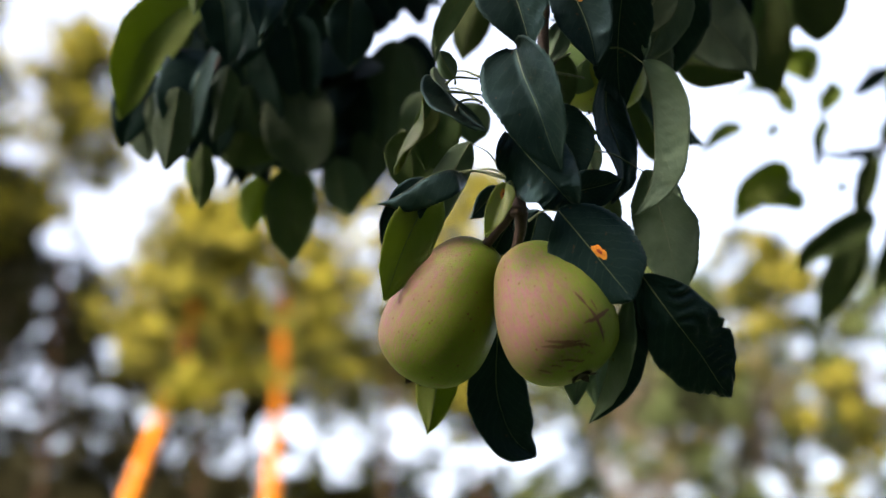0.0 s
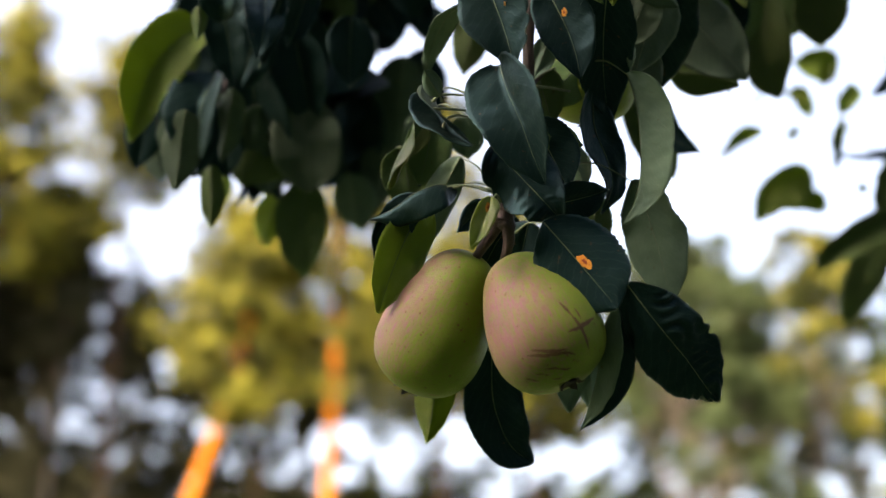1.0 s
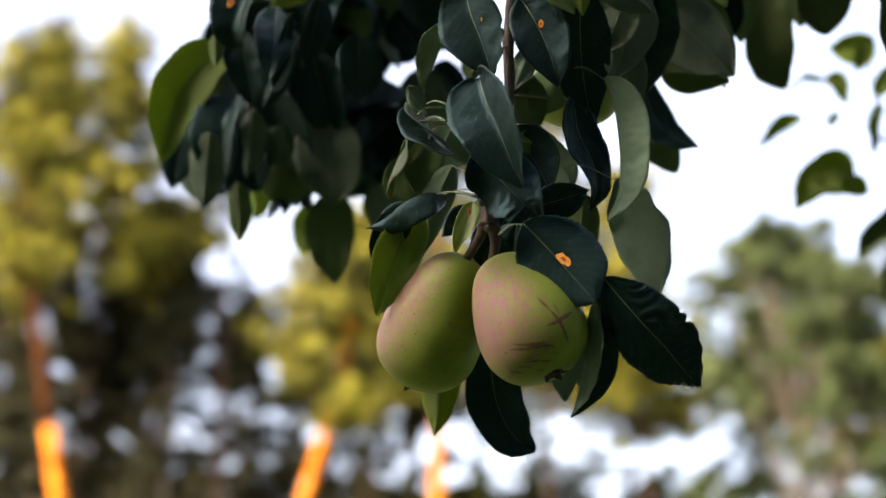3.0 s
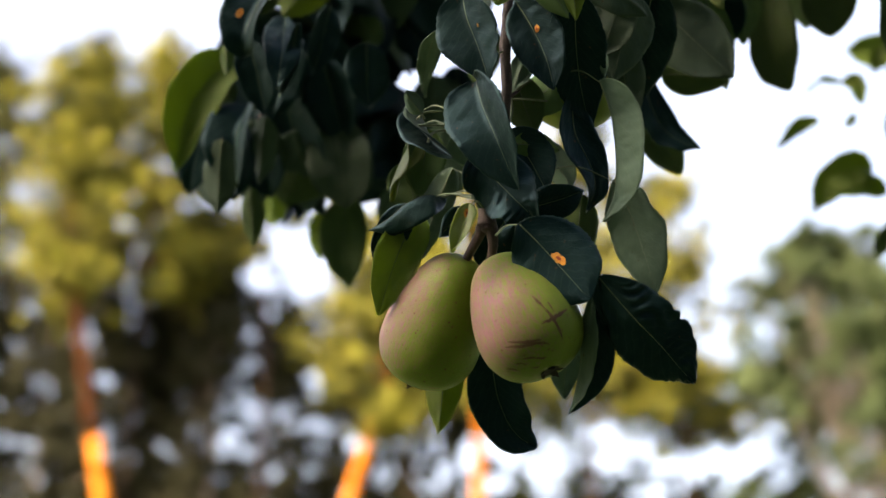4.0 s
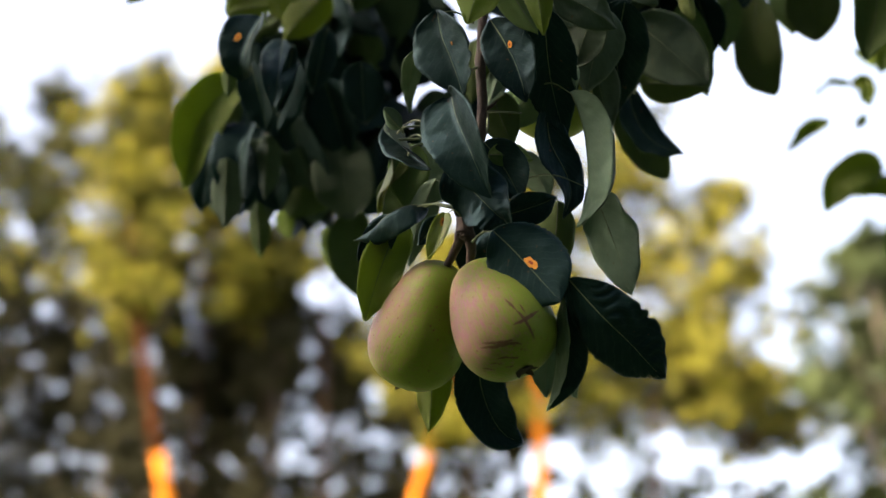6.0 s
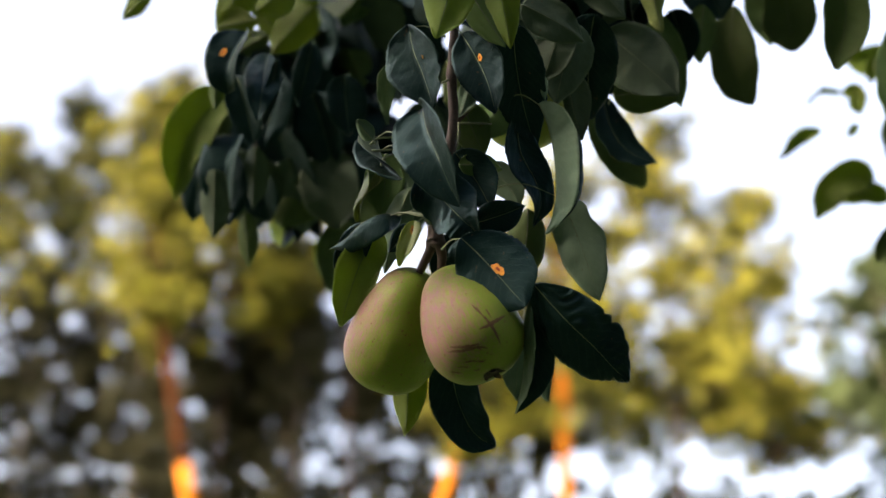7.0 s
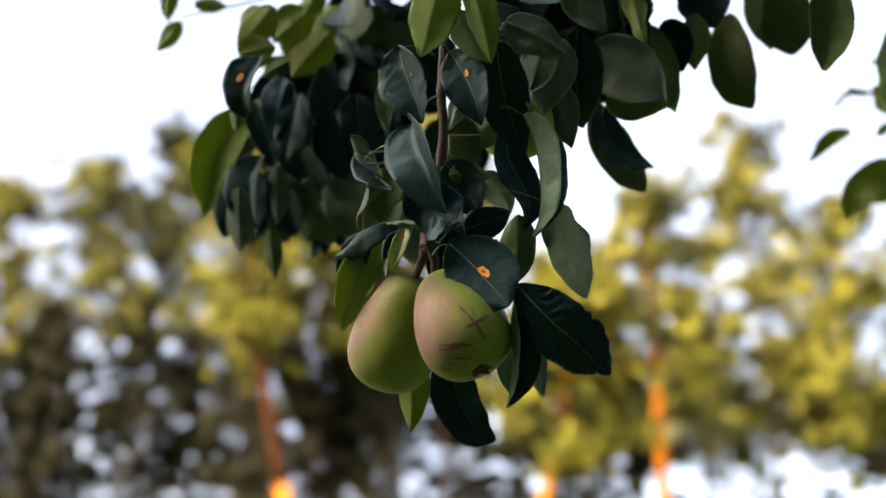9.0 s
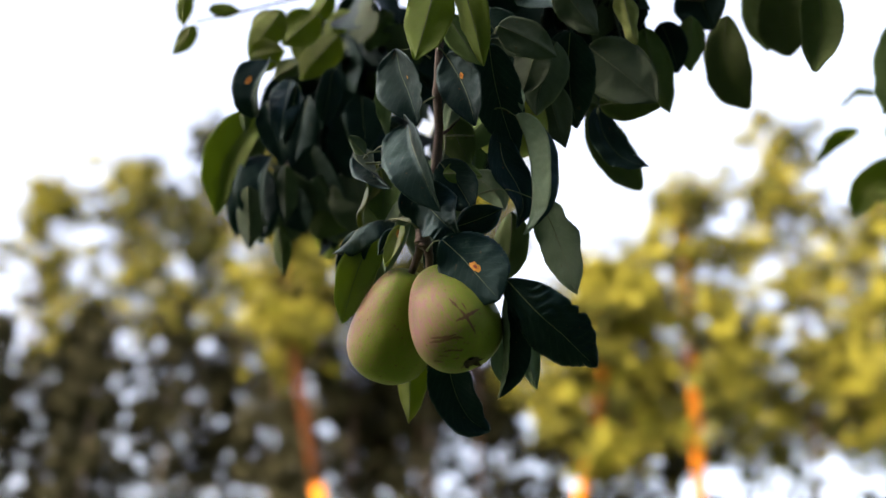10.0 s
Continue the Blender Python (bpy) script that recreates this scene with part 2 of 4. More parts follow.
    colour = mixed(nodes, links, maths(nodes, links, "MULTIPLY", fleck, 0.5), colour, (0.15, 0.08, 0.05))
    # scattered darker lenticels and faint scuffs
    spots = nodes.new("ShaderNodeTexVoronoi")
    spots.inputs["Scale"].default_value = 150.0
    links.new(obj.outputs["Object"], spots.inputs["Vector"])
    spot = ramp(nodes, links, spots.outputs[0], [(0.07, (1, 1, 1)), (0.16, (0, 0, 0))]).outputs[0]
    colour = mixed(nodes, links, maths(nodes, links, "MULTIPLY", spot, maths(nodes, links, "MULTIPLY", broad.outputs[0], 1.5)), colour, (0.105, 0.045, 0.028))
    scuff = ramp(nodes, links, noise_node(nodes, links, obj.outputs["Object"], 60.0, 8, 0.72).outputs[0], [(0.52, (0, 0, 0)), (0.68, (1, 1, 1))]).outputs[0]
    colour = mixed(nodes, links, maths(nodes, links, "MULTIPLY", scuff, 0.38), colour, (0.20, 0.13, 0.07))
    links.new(colour, bsdf.inputs["Base Color"])
    bsdf.inputs["Roughness"].default_value = 0.5
    bsdf.inputs["Specular IOR Level"].default_value = 0.15
    bsdf.inputs["Subsurface Weight"].default_value = 0.04
    bsdf.inputs["Subsurface Radius"].default_value = (0.006, 0.004, 0.001)
    bump(nodes, links, maths(nodes, links, "ADD", net.outputs[0], maths(nodes, links, "MULTIPLY", dot, 0.6)), 0.4, 0.0005, bsdf)
    return mat


PEAR_SKIN = pear_skin()


# ---- building helpers ----
def mesh_from(name, verts, faces, mats, slots=None, uvs=None, smooth=True):
    me = bpy.data.meshes.new(name)
    me.from_pydata(verts, [], faces)
    for m in mats:
        me.materials.append(m)
    if slots is not None:
        me.polygons.foreach_set("material_index", slots)
    if uvs is not None:
        layer = me.uv_layers.new(name="leaf")
        loops = np.empty(len(me.loops), dtype=np.int32)
        me.loops.foreach_get("vertex_index", loops)
        layer.data.foreach_set("uv", np.asarray(uvs, dtype=np.float32)[loops].ravel())
    me.polygons.foreach_set("use_smooth", np.full(len(me.polygons), smooth))
    me.update()
    return me


def under(name, me, parent, place=(0, 0, 0), label=""):
    """Links a mesh as a part; place is in the world."""
    ob = new(name, me)
    ob.parent = parent
    origin, p = Vector((0, 0, 0)), parent
    while p is not None:
        origin, p = origin + p.location, p.parent
    ob.location = Vector(place) - origin
    return tagged(ob, label)


def smooth_path(points, steps=6):
    """Catmull-Rom through the points."""
    p = [Vector(q) for q in points]
    p = [p[0] * 2 - p[1]] + p + [p[-1] * 2 - p[-2]]
    out = []
    for i in range(1, len(p) - 2):
        for s in range(steps):
            t = s / steps
            out.append(0.5 * ((2 * p[i]) + (p[i + 1] - p[i - 1]) * t + (2 * p[i - 1] - 5 * p[i] + 4 * p[i + 1] - p[i + 2]) * t * t
                              + (3 * p[i] - p[i - 1] - 3 * p[i + 1] + p[i + 2]) * t ** 3))
    return out + [p[-2]]


def tube_data(path, radii, sides=8, rough=0.0, rng=None, first=0):
    """Verts and faces of a tube along a path; closed ends."""
    verts, faces = [], []
    normal = Vector((0.31, 0.52, 0.8))
    for i, p in enumerate(path):
        way = (path[min(i + 1, len(path) - 1)] - path[max(i - 1, 0)]).normalized()
        normal = (normal - way * normal.dot(way)).normalized()
        other = way.cross(normal)
        for k in range(sides):
            a = 2 * math.pi * k / sides
            r = radii[i] * (1 + (rng.uniform(-rough, rough) if rng else 0))
            verts.append(p + (normal * math.cos(a) + other * math.sin(a)) * r)
    for i in range(len(path) - 1):
        for k in range(sides):
            a, b = i * sides + k, i * sides + (k + 1) % sides
            faces.append((first + a, first + b, first + b + sides, first + a + sides))
    faces.append(tuple(first + k for k in reversed(range(sides))))
    faces.append(tuple(first + (len(path) - 1) * sides + k for k in range(sides)))
    return verts, faces


# ---- ground and wall ----
def ground():
    rng = random.Random(3)
    rings = [0, 3, 6, 10, 16, 25, 40, 70, 120, 300, 900, 3000]
    verts, faces, n = [(0, 0, 0)], [], 48
    for r in rings[1:]:
        for k in range(n):
            a = 2 * math.pi * k / n
            verts.append((r * math.cos(a), r * math.sin(a), -0.03 - (rng.uniform(0, 0.12) if r > 6 else 0.0)))
    for k in range(n):
        faces.append((0, 1 + k, 1 + (k + 1) % n))
    for i in range(len(rings) - 2):
        for k in range(n):
            a, b = 1 + i * n + k, 1 + i * n + (k + 1) % n
            faces.append((a, a + n, b + n, b))
    tagged(new("ground", mesh_from("ground", verts, faces, [GRASS])), "short uneven garden grass", "ground", kind="structure")


# Added out of view behind the camera, to keep the sun off the pear tree.
def wall_behind():
    bm = bmesh.new()
    bmesh.ops.create_cube(bm, size=1, matrix=Matrix.Translation((0, -5.6, 3.95)) @ Matrix.Diagonal((44, 0.4, 8.1, 1)))
    bmesh.ops.bevel(bm, geom=bm.edges[:], offset=0.03, segments=2, affect="EDGES")
    me = bpy.data.meshes.new("shading_wall")
    bm.to_mesh(me)
    bm.free()
    me.materials.append(BOARDS)
    tagged(new("shading_wall", me), "plain board wall added out of view to shade the garden", "wall", kind="structure")


ground()
wall_behind()

# ---- the pear tree ----
TREE_AT = Vector((1.75, 0.55, -0.03))
pear_tree = tagged(new("pear_tree"), "pear tree with dark glossy leaves, spurs and ripening pears", "tree")
pear_tree.location = TREE_AT
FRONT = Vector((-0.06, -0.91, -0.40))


def leaf_shape(base, tip, width, flip=False, roll=0, fold=12, side=0, wave=0, wide=0.42, pucker=0, seed=0,
               via=(), left=None, right=None, cup=None, notches=()):
    """A function of (u along, v across) that gives a point of the blade, and the normal of its near side.
    via: places that the midrib passes; left, right: how far each half folds towards +normal, at the base and at the tip;
    cup: how much more each half bends towards its edge; notches: bites (u, side, depth, reach) out of the margin."""
    rng = random.Random(seed)
    base, tip = Vector(base), Vector(tip)
    chord = tip - base
    length = chord.length
    chord.normalize()
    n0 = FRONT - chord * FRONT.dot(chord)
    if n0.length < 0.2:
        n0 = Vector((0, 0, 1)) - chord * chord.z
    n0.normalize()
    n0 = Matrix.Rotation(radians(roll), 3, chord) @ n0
    ph, lift = rng.uniform(0, 6.28), rng.uniform(0.8, 1.2)
    drift = Vector((rng.uniform(-9, 9), rng.uniform(-9, 9), rng.uniform(-9, 9)))
    hook, arc, turn = rng.uniform(-0.16, 0.12), rng.uniform(-0.05, 0.05), rng.uniform(-14, 14)
    lean, own_cup = rng.uniform(-9, 9), rng.uniform(-26, 22)
    slim = 1.0 if wide < 0.34 else 0.80 if wide < 0.5 else 0.64
    full = slim * wide / (1 - wide)
    peak = (wide ** full) * ((1 - wide) ** slim)
    way = -1 if flip else 1
    if via:
        rib = smooth_path([base, *via, tip], 8)
    else:
        rib = []
        across = chord.cross(n0)
        for k in range(25):
            u = k / 24
            arch = 4 * u * (1 - u)
            p = base + chord * (length * u) - across * (side * length * arch)
            rib.append(p + n0 * (hook * length * max(0.0, u - 0.62) ** 1.5 * 1.6) + across * (arc * length * arch))
    run = [0.0]
    for p, q in zip(rib, rib[1:]):
        run.append(run[-1] + (q - p).length)

    def along(u):
        d = u * run[-1]
        i = next((k for k in range(len(run) - 1) if run[k + 1] >= d), len(run) - 2)
        return rib[i].lerp(rib[i + 1], (d - run[i]) / max(1e-6, run[i + 1] - run[i]))

    twist = 0
    if left is None:
        left = way * fold + lean
        right = way * fold - lean
        twist = turn
        cup = own_cup if cup is None else cup
    left = left if isinstance(left, tuple) else (left, left)
    right = right if isinstance(right, tuple) else (right, right)
    cup = 12 if cup is None else cup

    def half(u):
        w = (u ** full) * ((1 - u) ** slim) / peak
        w *= 1 - 0.30 * max(0.0, (u - 0.80) / 0.2)
        return max(0.0, w) * width / 2

    def point(u, v):
        c = along(u)
        way_on = (along(min(1.0, u + 0.03)) - along(max(0.0, u - 0.03))).normalized()
        n = (n0 - way_on * n0.dot(way_on)).normalized()
        n = Matrix.Rotation(radians(twist) * (u - 0.4), 3, way_on) @ n
        out = way_on.cross(n)
        h, pair = half(u) * abs(v), left if v > 0 else right
        for at, which, depth, reach in notches:
            if which * v > 0:
                h = min(h, half(u) * (1 - depth * math.exp(-((u - at) / reach) ** 2)))
        f = radians(pair[0] + (pair[1] - pair[0]) * u + cup * abs(v) * 0.5)
        edge = (out if v > 0 else -out) * math.cos(f) + n * math.sin(f)
        face = n * math.cos(f) - (out if v > 0 else -out) * math.sin(f)
        p = c + edge * h
        q = c * 55 + out * (v * 1.1) + drift
        p += face * (0.0016 * noise.noise(q) + 0.0007 * noise.noise(q * 3.1) + 0.0042 * abs(v) ** 3 * noise.noise(q * 0.9 + Vector((3, 1, 7)))) * min(1.0, abs(v) * 3)
        p -= face * (way * 0.0007 * math.exp(-(v * 5) ** 2))
        if pucker:
            swell = math.sin(2 * math.pi * (9 * (u - 0.25 * abs(v)) + 2.2 * noise.noise(q * 0.8) + (0.5 if v > 0 else 0)))
            p += face * (pucker * swell * min(1.0, abs(v) * 4) * (1 - 0.4 * abs(v)) * (0.6 + 1.6 * noise.noise(q * 1.3)))
        p += edge * (0.0016 * abs(v) * noise.noise(q * 1.1 + Vector((5, 5, 5))))
        p += face * (abs(v) ** 1.5 * width * (0.016 + wave) * math.sin(u * 9 * lift + ph + (1.3 if v > 0 else 0)))
        return p

    return point, n0


LEAF_COUNT = [0]


def leaf_mesh(point, normal, origin, mats, nu, nv, seed, teeth=0.013, thick=0.0004):
    rng = random.Random(seed + 5)
    top, uvs = [], []
    for i in range(nu + 1):
        u = 0.004 + 0.992 * i / nu
        for j in range(nv + 1):
            v = -1 + 2 * j / nv
            edge = 1 + (teeth * (1 if i % 2 else -1) + rng.uniform(-teeth, teeth)) if j in (0, nv) else 1
            top.append(point(u, v * edge) - origin)
            uvs.append((u, v))
    count = len(top)
    low = []
    for i in range(nu + 1):
        for j in range(nv + 1):
            k = i * (nv + 1) + j
            a, b = top[k - nv - 1 if i else k], top[k + nv + 1 if i < nu else k]
            c, d = top[k - 1 if j else k], top[k + 1 if j < nv else k]
            n = (d - c).cross(b - a)
            n = n.normalized() if n.length > 1e-12 else normal
            low.append(top[k] - n * thick)
    faces, slots = [], []
    w = nv + 1
    for i in range(nu):
        for j in range(nv):
            a = i * w + j
            faces.append((a, a + w, a + w + 1, a + 1))
            slots.append(0)
            faces.append((count + a, count + a + 1, count + a + w + 1, count + a + w))
            slots.append(1)
    rim = [j for j in range(w)] + [i * w + nv for i in range(1, nu + 1)] + [nu * w + j for j in reversed(range(nv))] + [i * w for i in reversed(range(1, nu))]
    for a, b in zip(rim, rim[1:] + rim[:1]):
        faces.append((a, b, count + b, count + a))
        slots.append(0)
    return mesh_from("leaf", top + low, faces, mats, slots, uvs + uvs)


def leaf(base, tip, width, flip=False, tone="", stalk=None, spot=None, detail=1, **shape):
    """One leaf of the pear tree: blade, stalk with midrib, and a rust spot where it has one."""
    LEAF_COUNT[0] += 1
    seed = LEAF_COUNT[0]
    rng = random.Random(seed)
    base, tip = Vector(base), Vector(tip)
    point, normal = leaf_shape(base, tip, width, flip, seed=seed, **shape)
    nu, nv = (40, 14) if detail == 1 else (100, 20)
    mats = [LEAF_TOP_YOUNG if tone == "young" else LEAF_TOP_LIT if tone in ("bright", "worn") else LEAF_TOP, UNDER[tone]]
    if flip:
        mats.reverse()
    ob = under("leaf", leaf_mesh(point, normal, base, mats, nu, nv, seed, 0.013 if detail == 1 else 0.012), pear_tree, base)
    if tone == "worn":
        tagged(ob, "withered curled leaf with brown holes")
    elif tone == "young":
        tagged(ob, "yellow-green leaf")
    length = (tip - base).length
    if stalk is None:
        back = (base - tip).normalized()
        stalk = base + (back * 0.25 + Vector((rng.uniform(-0.2, 0.2), 1.0, 0.0))).normalized() * min(0.016, 0.25 * length)
    stalk = Vector(stalk)
    sag = (base + stalk) / 2 + Vector((0, 0, 0.14 * (base - stalk).length))
    rib = [point(0.02 + 0.045 * k, 0.0) for k in range(21)]
    path = smooth_path([stalk, sag, rib[0]], 5)[:-1] + rib
    r0 = 0.0008
    radii = [r0 * (1.2 - 0.08 * i) if i < 10 else r0 * (0.55 - 0.42 * (i - 9) / (len(path) - 10)) for i in range(len(path))]
    verts, faces = tube_data([p - base for p in path], radii, 5)
    under("stalk", mesh_from("stalk", verts, faces, [STALK]), ob, base)
    if spot:
        u, v, size = spot
        c = point(u, v)
        n = (point(u + 0.03, v) - c).cross(point(u, v + 0.1) - c)
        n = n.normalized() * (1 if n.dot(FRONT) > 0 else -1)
        x = (point(u + 0.03, v) - c).normalized()
        y = n.cross(x)
        for name, mat, r, up in (("rust_spot", RUST_RIM, 0.0044, 0.0005), ("rust_heart", RUST_HEART, 0.0017, 0.0009)):
            vs = [n * (up + 0.0003)]
            for k in range(18):
                a = 2 * math.pi * k / 18
                rr = r * size * (0.92 + 0.16 * math.sin(2 * a + seed) + 0.10 * math.sin(5 * a + 2 * seed) + rng.uniform(-0.06, 0.06))
                vs.append(x * (rr * math.cos(a) * 1.15) + y * (rr * math.sin(a) * 0.8) + n * up)
            under(name, mesh_from(name, vs, [(0, 1 + k, 1 + (k + 1) % 18) for k in range(18)], [mat]), ob, c, "orange rust fungus spot")
    return ob


TWIGS = [0]


def twig(points, r0, r1, name="branch"):
    TWIGS[0] += 1
    rng = random.Random(TWIGS[0])
    path = smooth_path(points, 8)
    at = path[0].copy()
    radii = [(r0 + (r1 - r0) * i / (len(path) - 1)) * (1 + 0.25 * math.exp(-((i % 11) - 5) ** 2)) for i in range(len(path))]
    verts, faces = tube_data([p - at for p in path], radii, 10, 0.07, rng)
    return under(name, mesh_from(name, verts, faces, [BARK if r0 < 0.012 else OLD_BARK]), pear_tree, at)


def petiole(points):
    """A bare green leaf stalk."""
    path = smooth_path(points, 6)
    verts, faces = tube_data([p - path[0] for p in path], [0.0011 - 0.0004 * i / (len(path) - 1) for i in range(len(path))], 6)
    under("leaf_stalk", mesh_from("leaf_stalk", verts, faces, [STALK]), pear_tree, path[0].copy(), "thin pale green leaf stalk")


# hanging shoot with the two pears
twig([(-0.018, -0.025, 2.061), (-0.022, -0.014, 1.998), (-0.025, -0.005, 1.959), (-0.025, 0.004, 1.922), (-0.032, 0.016, 1.877), (-0.038, 0.020, 1.842), (-0.040, 0.020, 1.824)], 0.0034, 0.0042)
twig([(-0.030, 0.014, 1.862), (-0.036, 0.018, 1.848), (-0.040, 0.020, 1.838), (-0.041, 0.021, 1.828)], 0.0044, 0.0064, "spur")
twig([(-0.039, 0.018, 1.836), (-0.046, 0.032, 1.824), (-0.056, 0.048, 1.811)], 0.0044, 0.0030)
twig([(-0.039, 0.018, 1.836), (-0.036, 0.026, 1.820), (-0.037, 0.036, 1.806)], 0.0044, 0.0032)
twig([(-0.025, 0.004, 1.922), (-0.018, 0.006, 1.926), (-0.009, 0.011, 1.940)], 0.0016, 0.001)
leaf((-0.020, -0.004, 1.819), (0.026, -0.001, 1.764), 0.060, via=[(-0.009, 0.000, 1.809), (0.002, 0.001, 1.796)], left=(14, 4), right=(-14, -8), cup=-8, wide=0.51, spot=(0.5, -0.10, 1.1), stalk=(-0.035, 0.010, 1.816))
leaf((-0.048, -0.016, 1.923), (-0.020, -0.013, 1.840), 0.057, via=[(-0.044, -0.020, 1.901), (-0.036, -0.022, 1.877), (-0.028, -0.018, 1.856)], left=(-4, 8), right=(64, 46), wide=0.36, stalk=(-0.026, -0.006, 1.954))
leaf((-0.057, -0.030, 1.989), (-0.039, -0.019, 1.920), 0.051, via=[(-0.054, -0.027, 1.969), (-0.047, -0.024, 1.949), (-0.042, -0.022, 1.932)], left=(-6, 4), right=(48, 30), wide=0.46, wave=0.02, notches=[(0.62, -1, 0.14, 0.03), (0.76, -1, 0.2, 0.04), (0.9, -1, 0.25, 0.03)], stalk=(-0.029, -0.015, 1.987), spot=(0.44, -0.3, 0.28))
leaf((-0.017, -0.014, 1.990), (0.008, -0.007, 1.921), 0.042, via=[(-0.008, -0.013, 1.973), (-0.000, -0.012, 1.954), (0.005, -0.011, 1.936)], left=(12, 4), right=(34, 16), wide=0.44, stalk=(-0.022, -0.018, 1.995), spot=(0.36, -0.16, 0.62))
leaf((0.042, -0.001, 1.933), (0.043, 0.033, 1.836), 0.05, via=[(0.048, 0.004, 1.917), (0.052, 0.011, 1.898), (0.053, 0.018, 1.869), (0.050, 0.026, 1.850)], flip=True, left=(204, 208), right=(32, 38), cup=8, tone="pale", stalk=(0.018, 0.009, 1.945), detail=2)
leaf((0.054, 0.041, 1.874), (0.084, 0.065, 1.793), 0.044, via=[(0.064, 0.048, 1.857), (0.075, 0.057, 1.825)], flip=True, left=-30, right=(34, 28), wide=0.48, tone="pale", stalk=(-0.002, 0.029, 1.873))
leaf((0.032, -0.001, 1.781), (0.099, 0.036, 1.717), 0.051, via=[(0.044, 0.003, 1.767), (0.058, 0.008, 1.752), (0.074, 0.018, 1.739), (0.088, 0.028, 1.726)], left=(-16, -10), right=(14, -16), cup=-10, wave=0.03, detail=2, wide=0.52, pucker=0.0014, notches=[(0.52, -1, 0.1, 0.02), (0.6, -1, 0.16, 0.018), (0.74, -1, 0.08, 0.02)], stalk=(0.023, 0.022, 1.812))
leaf((0.029, 0.015, 1.774), (0.016, 0.067, 1.705), 0.047, via=[(0.025, 0.028, 1.761), (0.024, 0.046, 1.736), (0.020, 0.060, 1.716)], flip=True, left=(176, 178), right=(62, 70), cup=6, tone="pale", detail=2, stalk=(0.023, 0.028, 1.811))
leaf((0.027, 0.079, 1.782), (0.017, 0.103, 1.726), 0.028, flip=True, fold=6, tone="pale")
leaf((-0.035, 0.099, 1.776), (0.000, 0.138, 1.699), 0.043, via=[(-0.032, 0.120, 1.742), (-0.024, 0.129, 1.719), (-0.014, 0.135, 1.706)], left=(6, 16), right=(24, 10), wide=0.5)
leaf((-0.068, 0.115, 1.777), (-0.074, 0.147, 1.712), 0.031, via=[(-0.071, 0.133, 1.741)], flip=True, left=-36, right=-18, tone="young")
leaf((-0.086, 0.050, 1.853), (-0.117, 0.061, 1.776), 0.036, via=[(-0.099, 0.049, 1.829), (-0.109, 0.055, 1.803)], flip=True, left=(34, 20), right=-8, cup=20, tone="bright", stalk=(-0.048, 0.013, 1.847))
leaf((-0.091, 0.038, 1.851), (-0.120, 0.059, 1.814), 0.025, fold=10, side=-0.1, stalk=(-0.048, 0.013, 1.845))
leaf((-0.068, 0.037, 1.858), (-0.125, 0.046, 1.836), 0.037, via=[(-0.081, 0.025, 1.855), (-0.097, 0.023, 1.847), (-0.110, 0.034, 1.840)], left=(-104, -84), right=(30, 14), cup=-14, stalk=(-0.044, 0.017, 1.849))
leaf((-0.068, 0.222, 2.021), (-0.051, 0.249, 1.960), 0.042, flip=True, fold=8, tone="pale")
leaf((-0.089, 0.054, 1.925), (-0.109, 0.082, 1.875), 0.03, via=[(-0.099, 0.060, 1.904), (-0.107, 0.069, 1.888)], flip=True, left=(66, 100), right=(10, 34), cup=36, wave=0.1, tone="worn", stalk=(-0.062, 0.017, 1.900))
leaf((-0.083, 0.053, 1.922), (-0.089, 0.073, 1.875), 0.034, via=[(-0.084, 0.063, 1.898)], flip=True, left=12, right=(-10, 30), tone="green")
leaf((-0.087, 0.021, 1.920), (-0.064, -0.004, 1.869), 0.042, via=[(-0.083, 0.015, 1.902), (-0.076, 0.006, 1.885)], left=(44, 26), right=(100, 84), wide=0.34, stalk=(-0.066, 0.002, 1.910))
leaf((-0.085, -0.010, 1.900), (-0.097, -0.021, 1.912), 0.014, flip=True, fold=20, tone="pale")
leaf((-0.049, 0.003, 1.873), (-0.006, 0.003, 1.823), 0.046, via=[(-0.035, 0.002, 1.855), (-0.020, -0.001, 1.836)], left=(20, -4), right=(30, 24), cup=-30, wave=0.16, pucker=0.0006, detail=2, notches=[(0.3, 1, 0.16, 0.05), (0.72, 1, 0.2, 0.05)], stalk=(-0.034, 0.018, 1.859))
leaf((-0.024, 0.005, 1.895), (0.003, 0.018, 1.851), 0.04, via=[(-0.009, 0.013, 1.875)], left=14, right=26, cup=-10)
leaf((-0.011, 0.016, 1.839), (0.029, 0.011, 1.850), 0.027, roll=25, fold=12, stalk=(-0.037, 0.018, 1.834))
leaf((0.025, 0.021, 1.933), (0.035, 0.055, 1.853), 0.031, via=[(0.027, 0.031, 1.908), (0.038, 0.041, 1.887), (0.042, 0.048, 1.870)], left=(26, 34), right=-28)
leaf((-0.021, 0.007, 1.885), (0.012, 0.009, 1.881), 0.020, flip=True, fold=10, tone="green")
leaf((-0.004, 0.048, 1.903), (0.025, 0.057, 1.871), 0.026, flip=True, fold=8, side=0.08, tone="pale")
leaf((-0.053, -0.008, 1.832), (-0.065, -0.004, 1.797), 0.017, roll=30, fold=35, side=0.05, tone="young", stalk=(-0.042, 0.016, 1.839), spot=(0.2, 0.1, 0.6))
leaf((-0.057, -0.003, 1.831), (-0.074, 0.001, 1.811), 0.016, roll=-20, fold=20)
leaf((0.103, 0.066, 2.039), (0.163, 0.084, 1.985), 0.058, flip=True, roll=-6, fold=6)
leaf((0.110, 0.105, 1.999), (0.165, 0.103, 1.992), 0.036, flip=True, fold=10, side=0.05, tone="green")
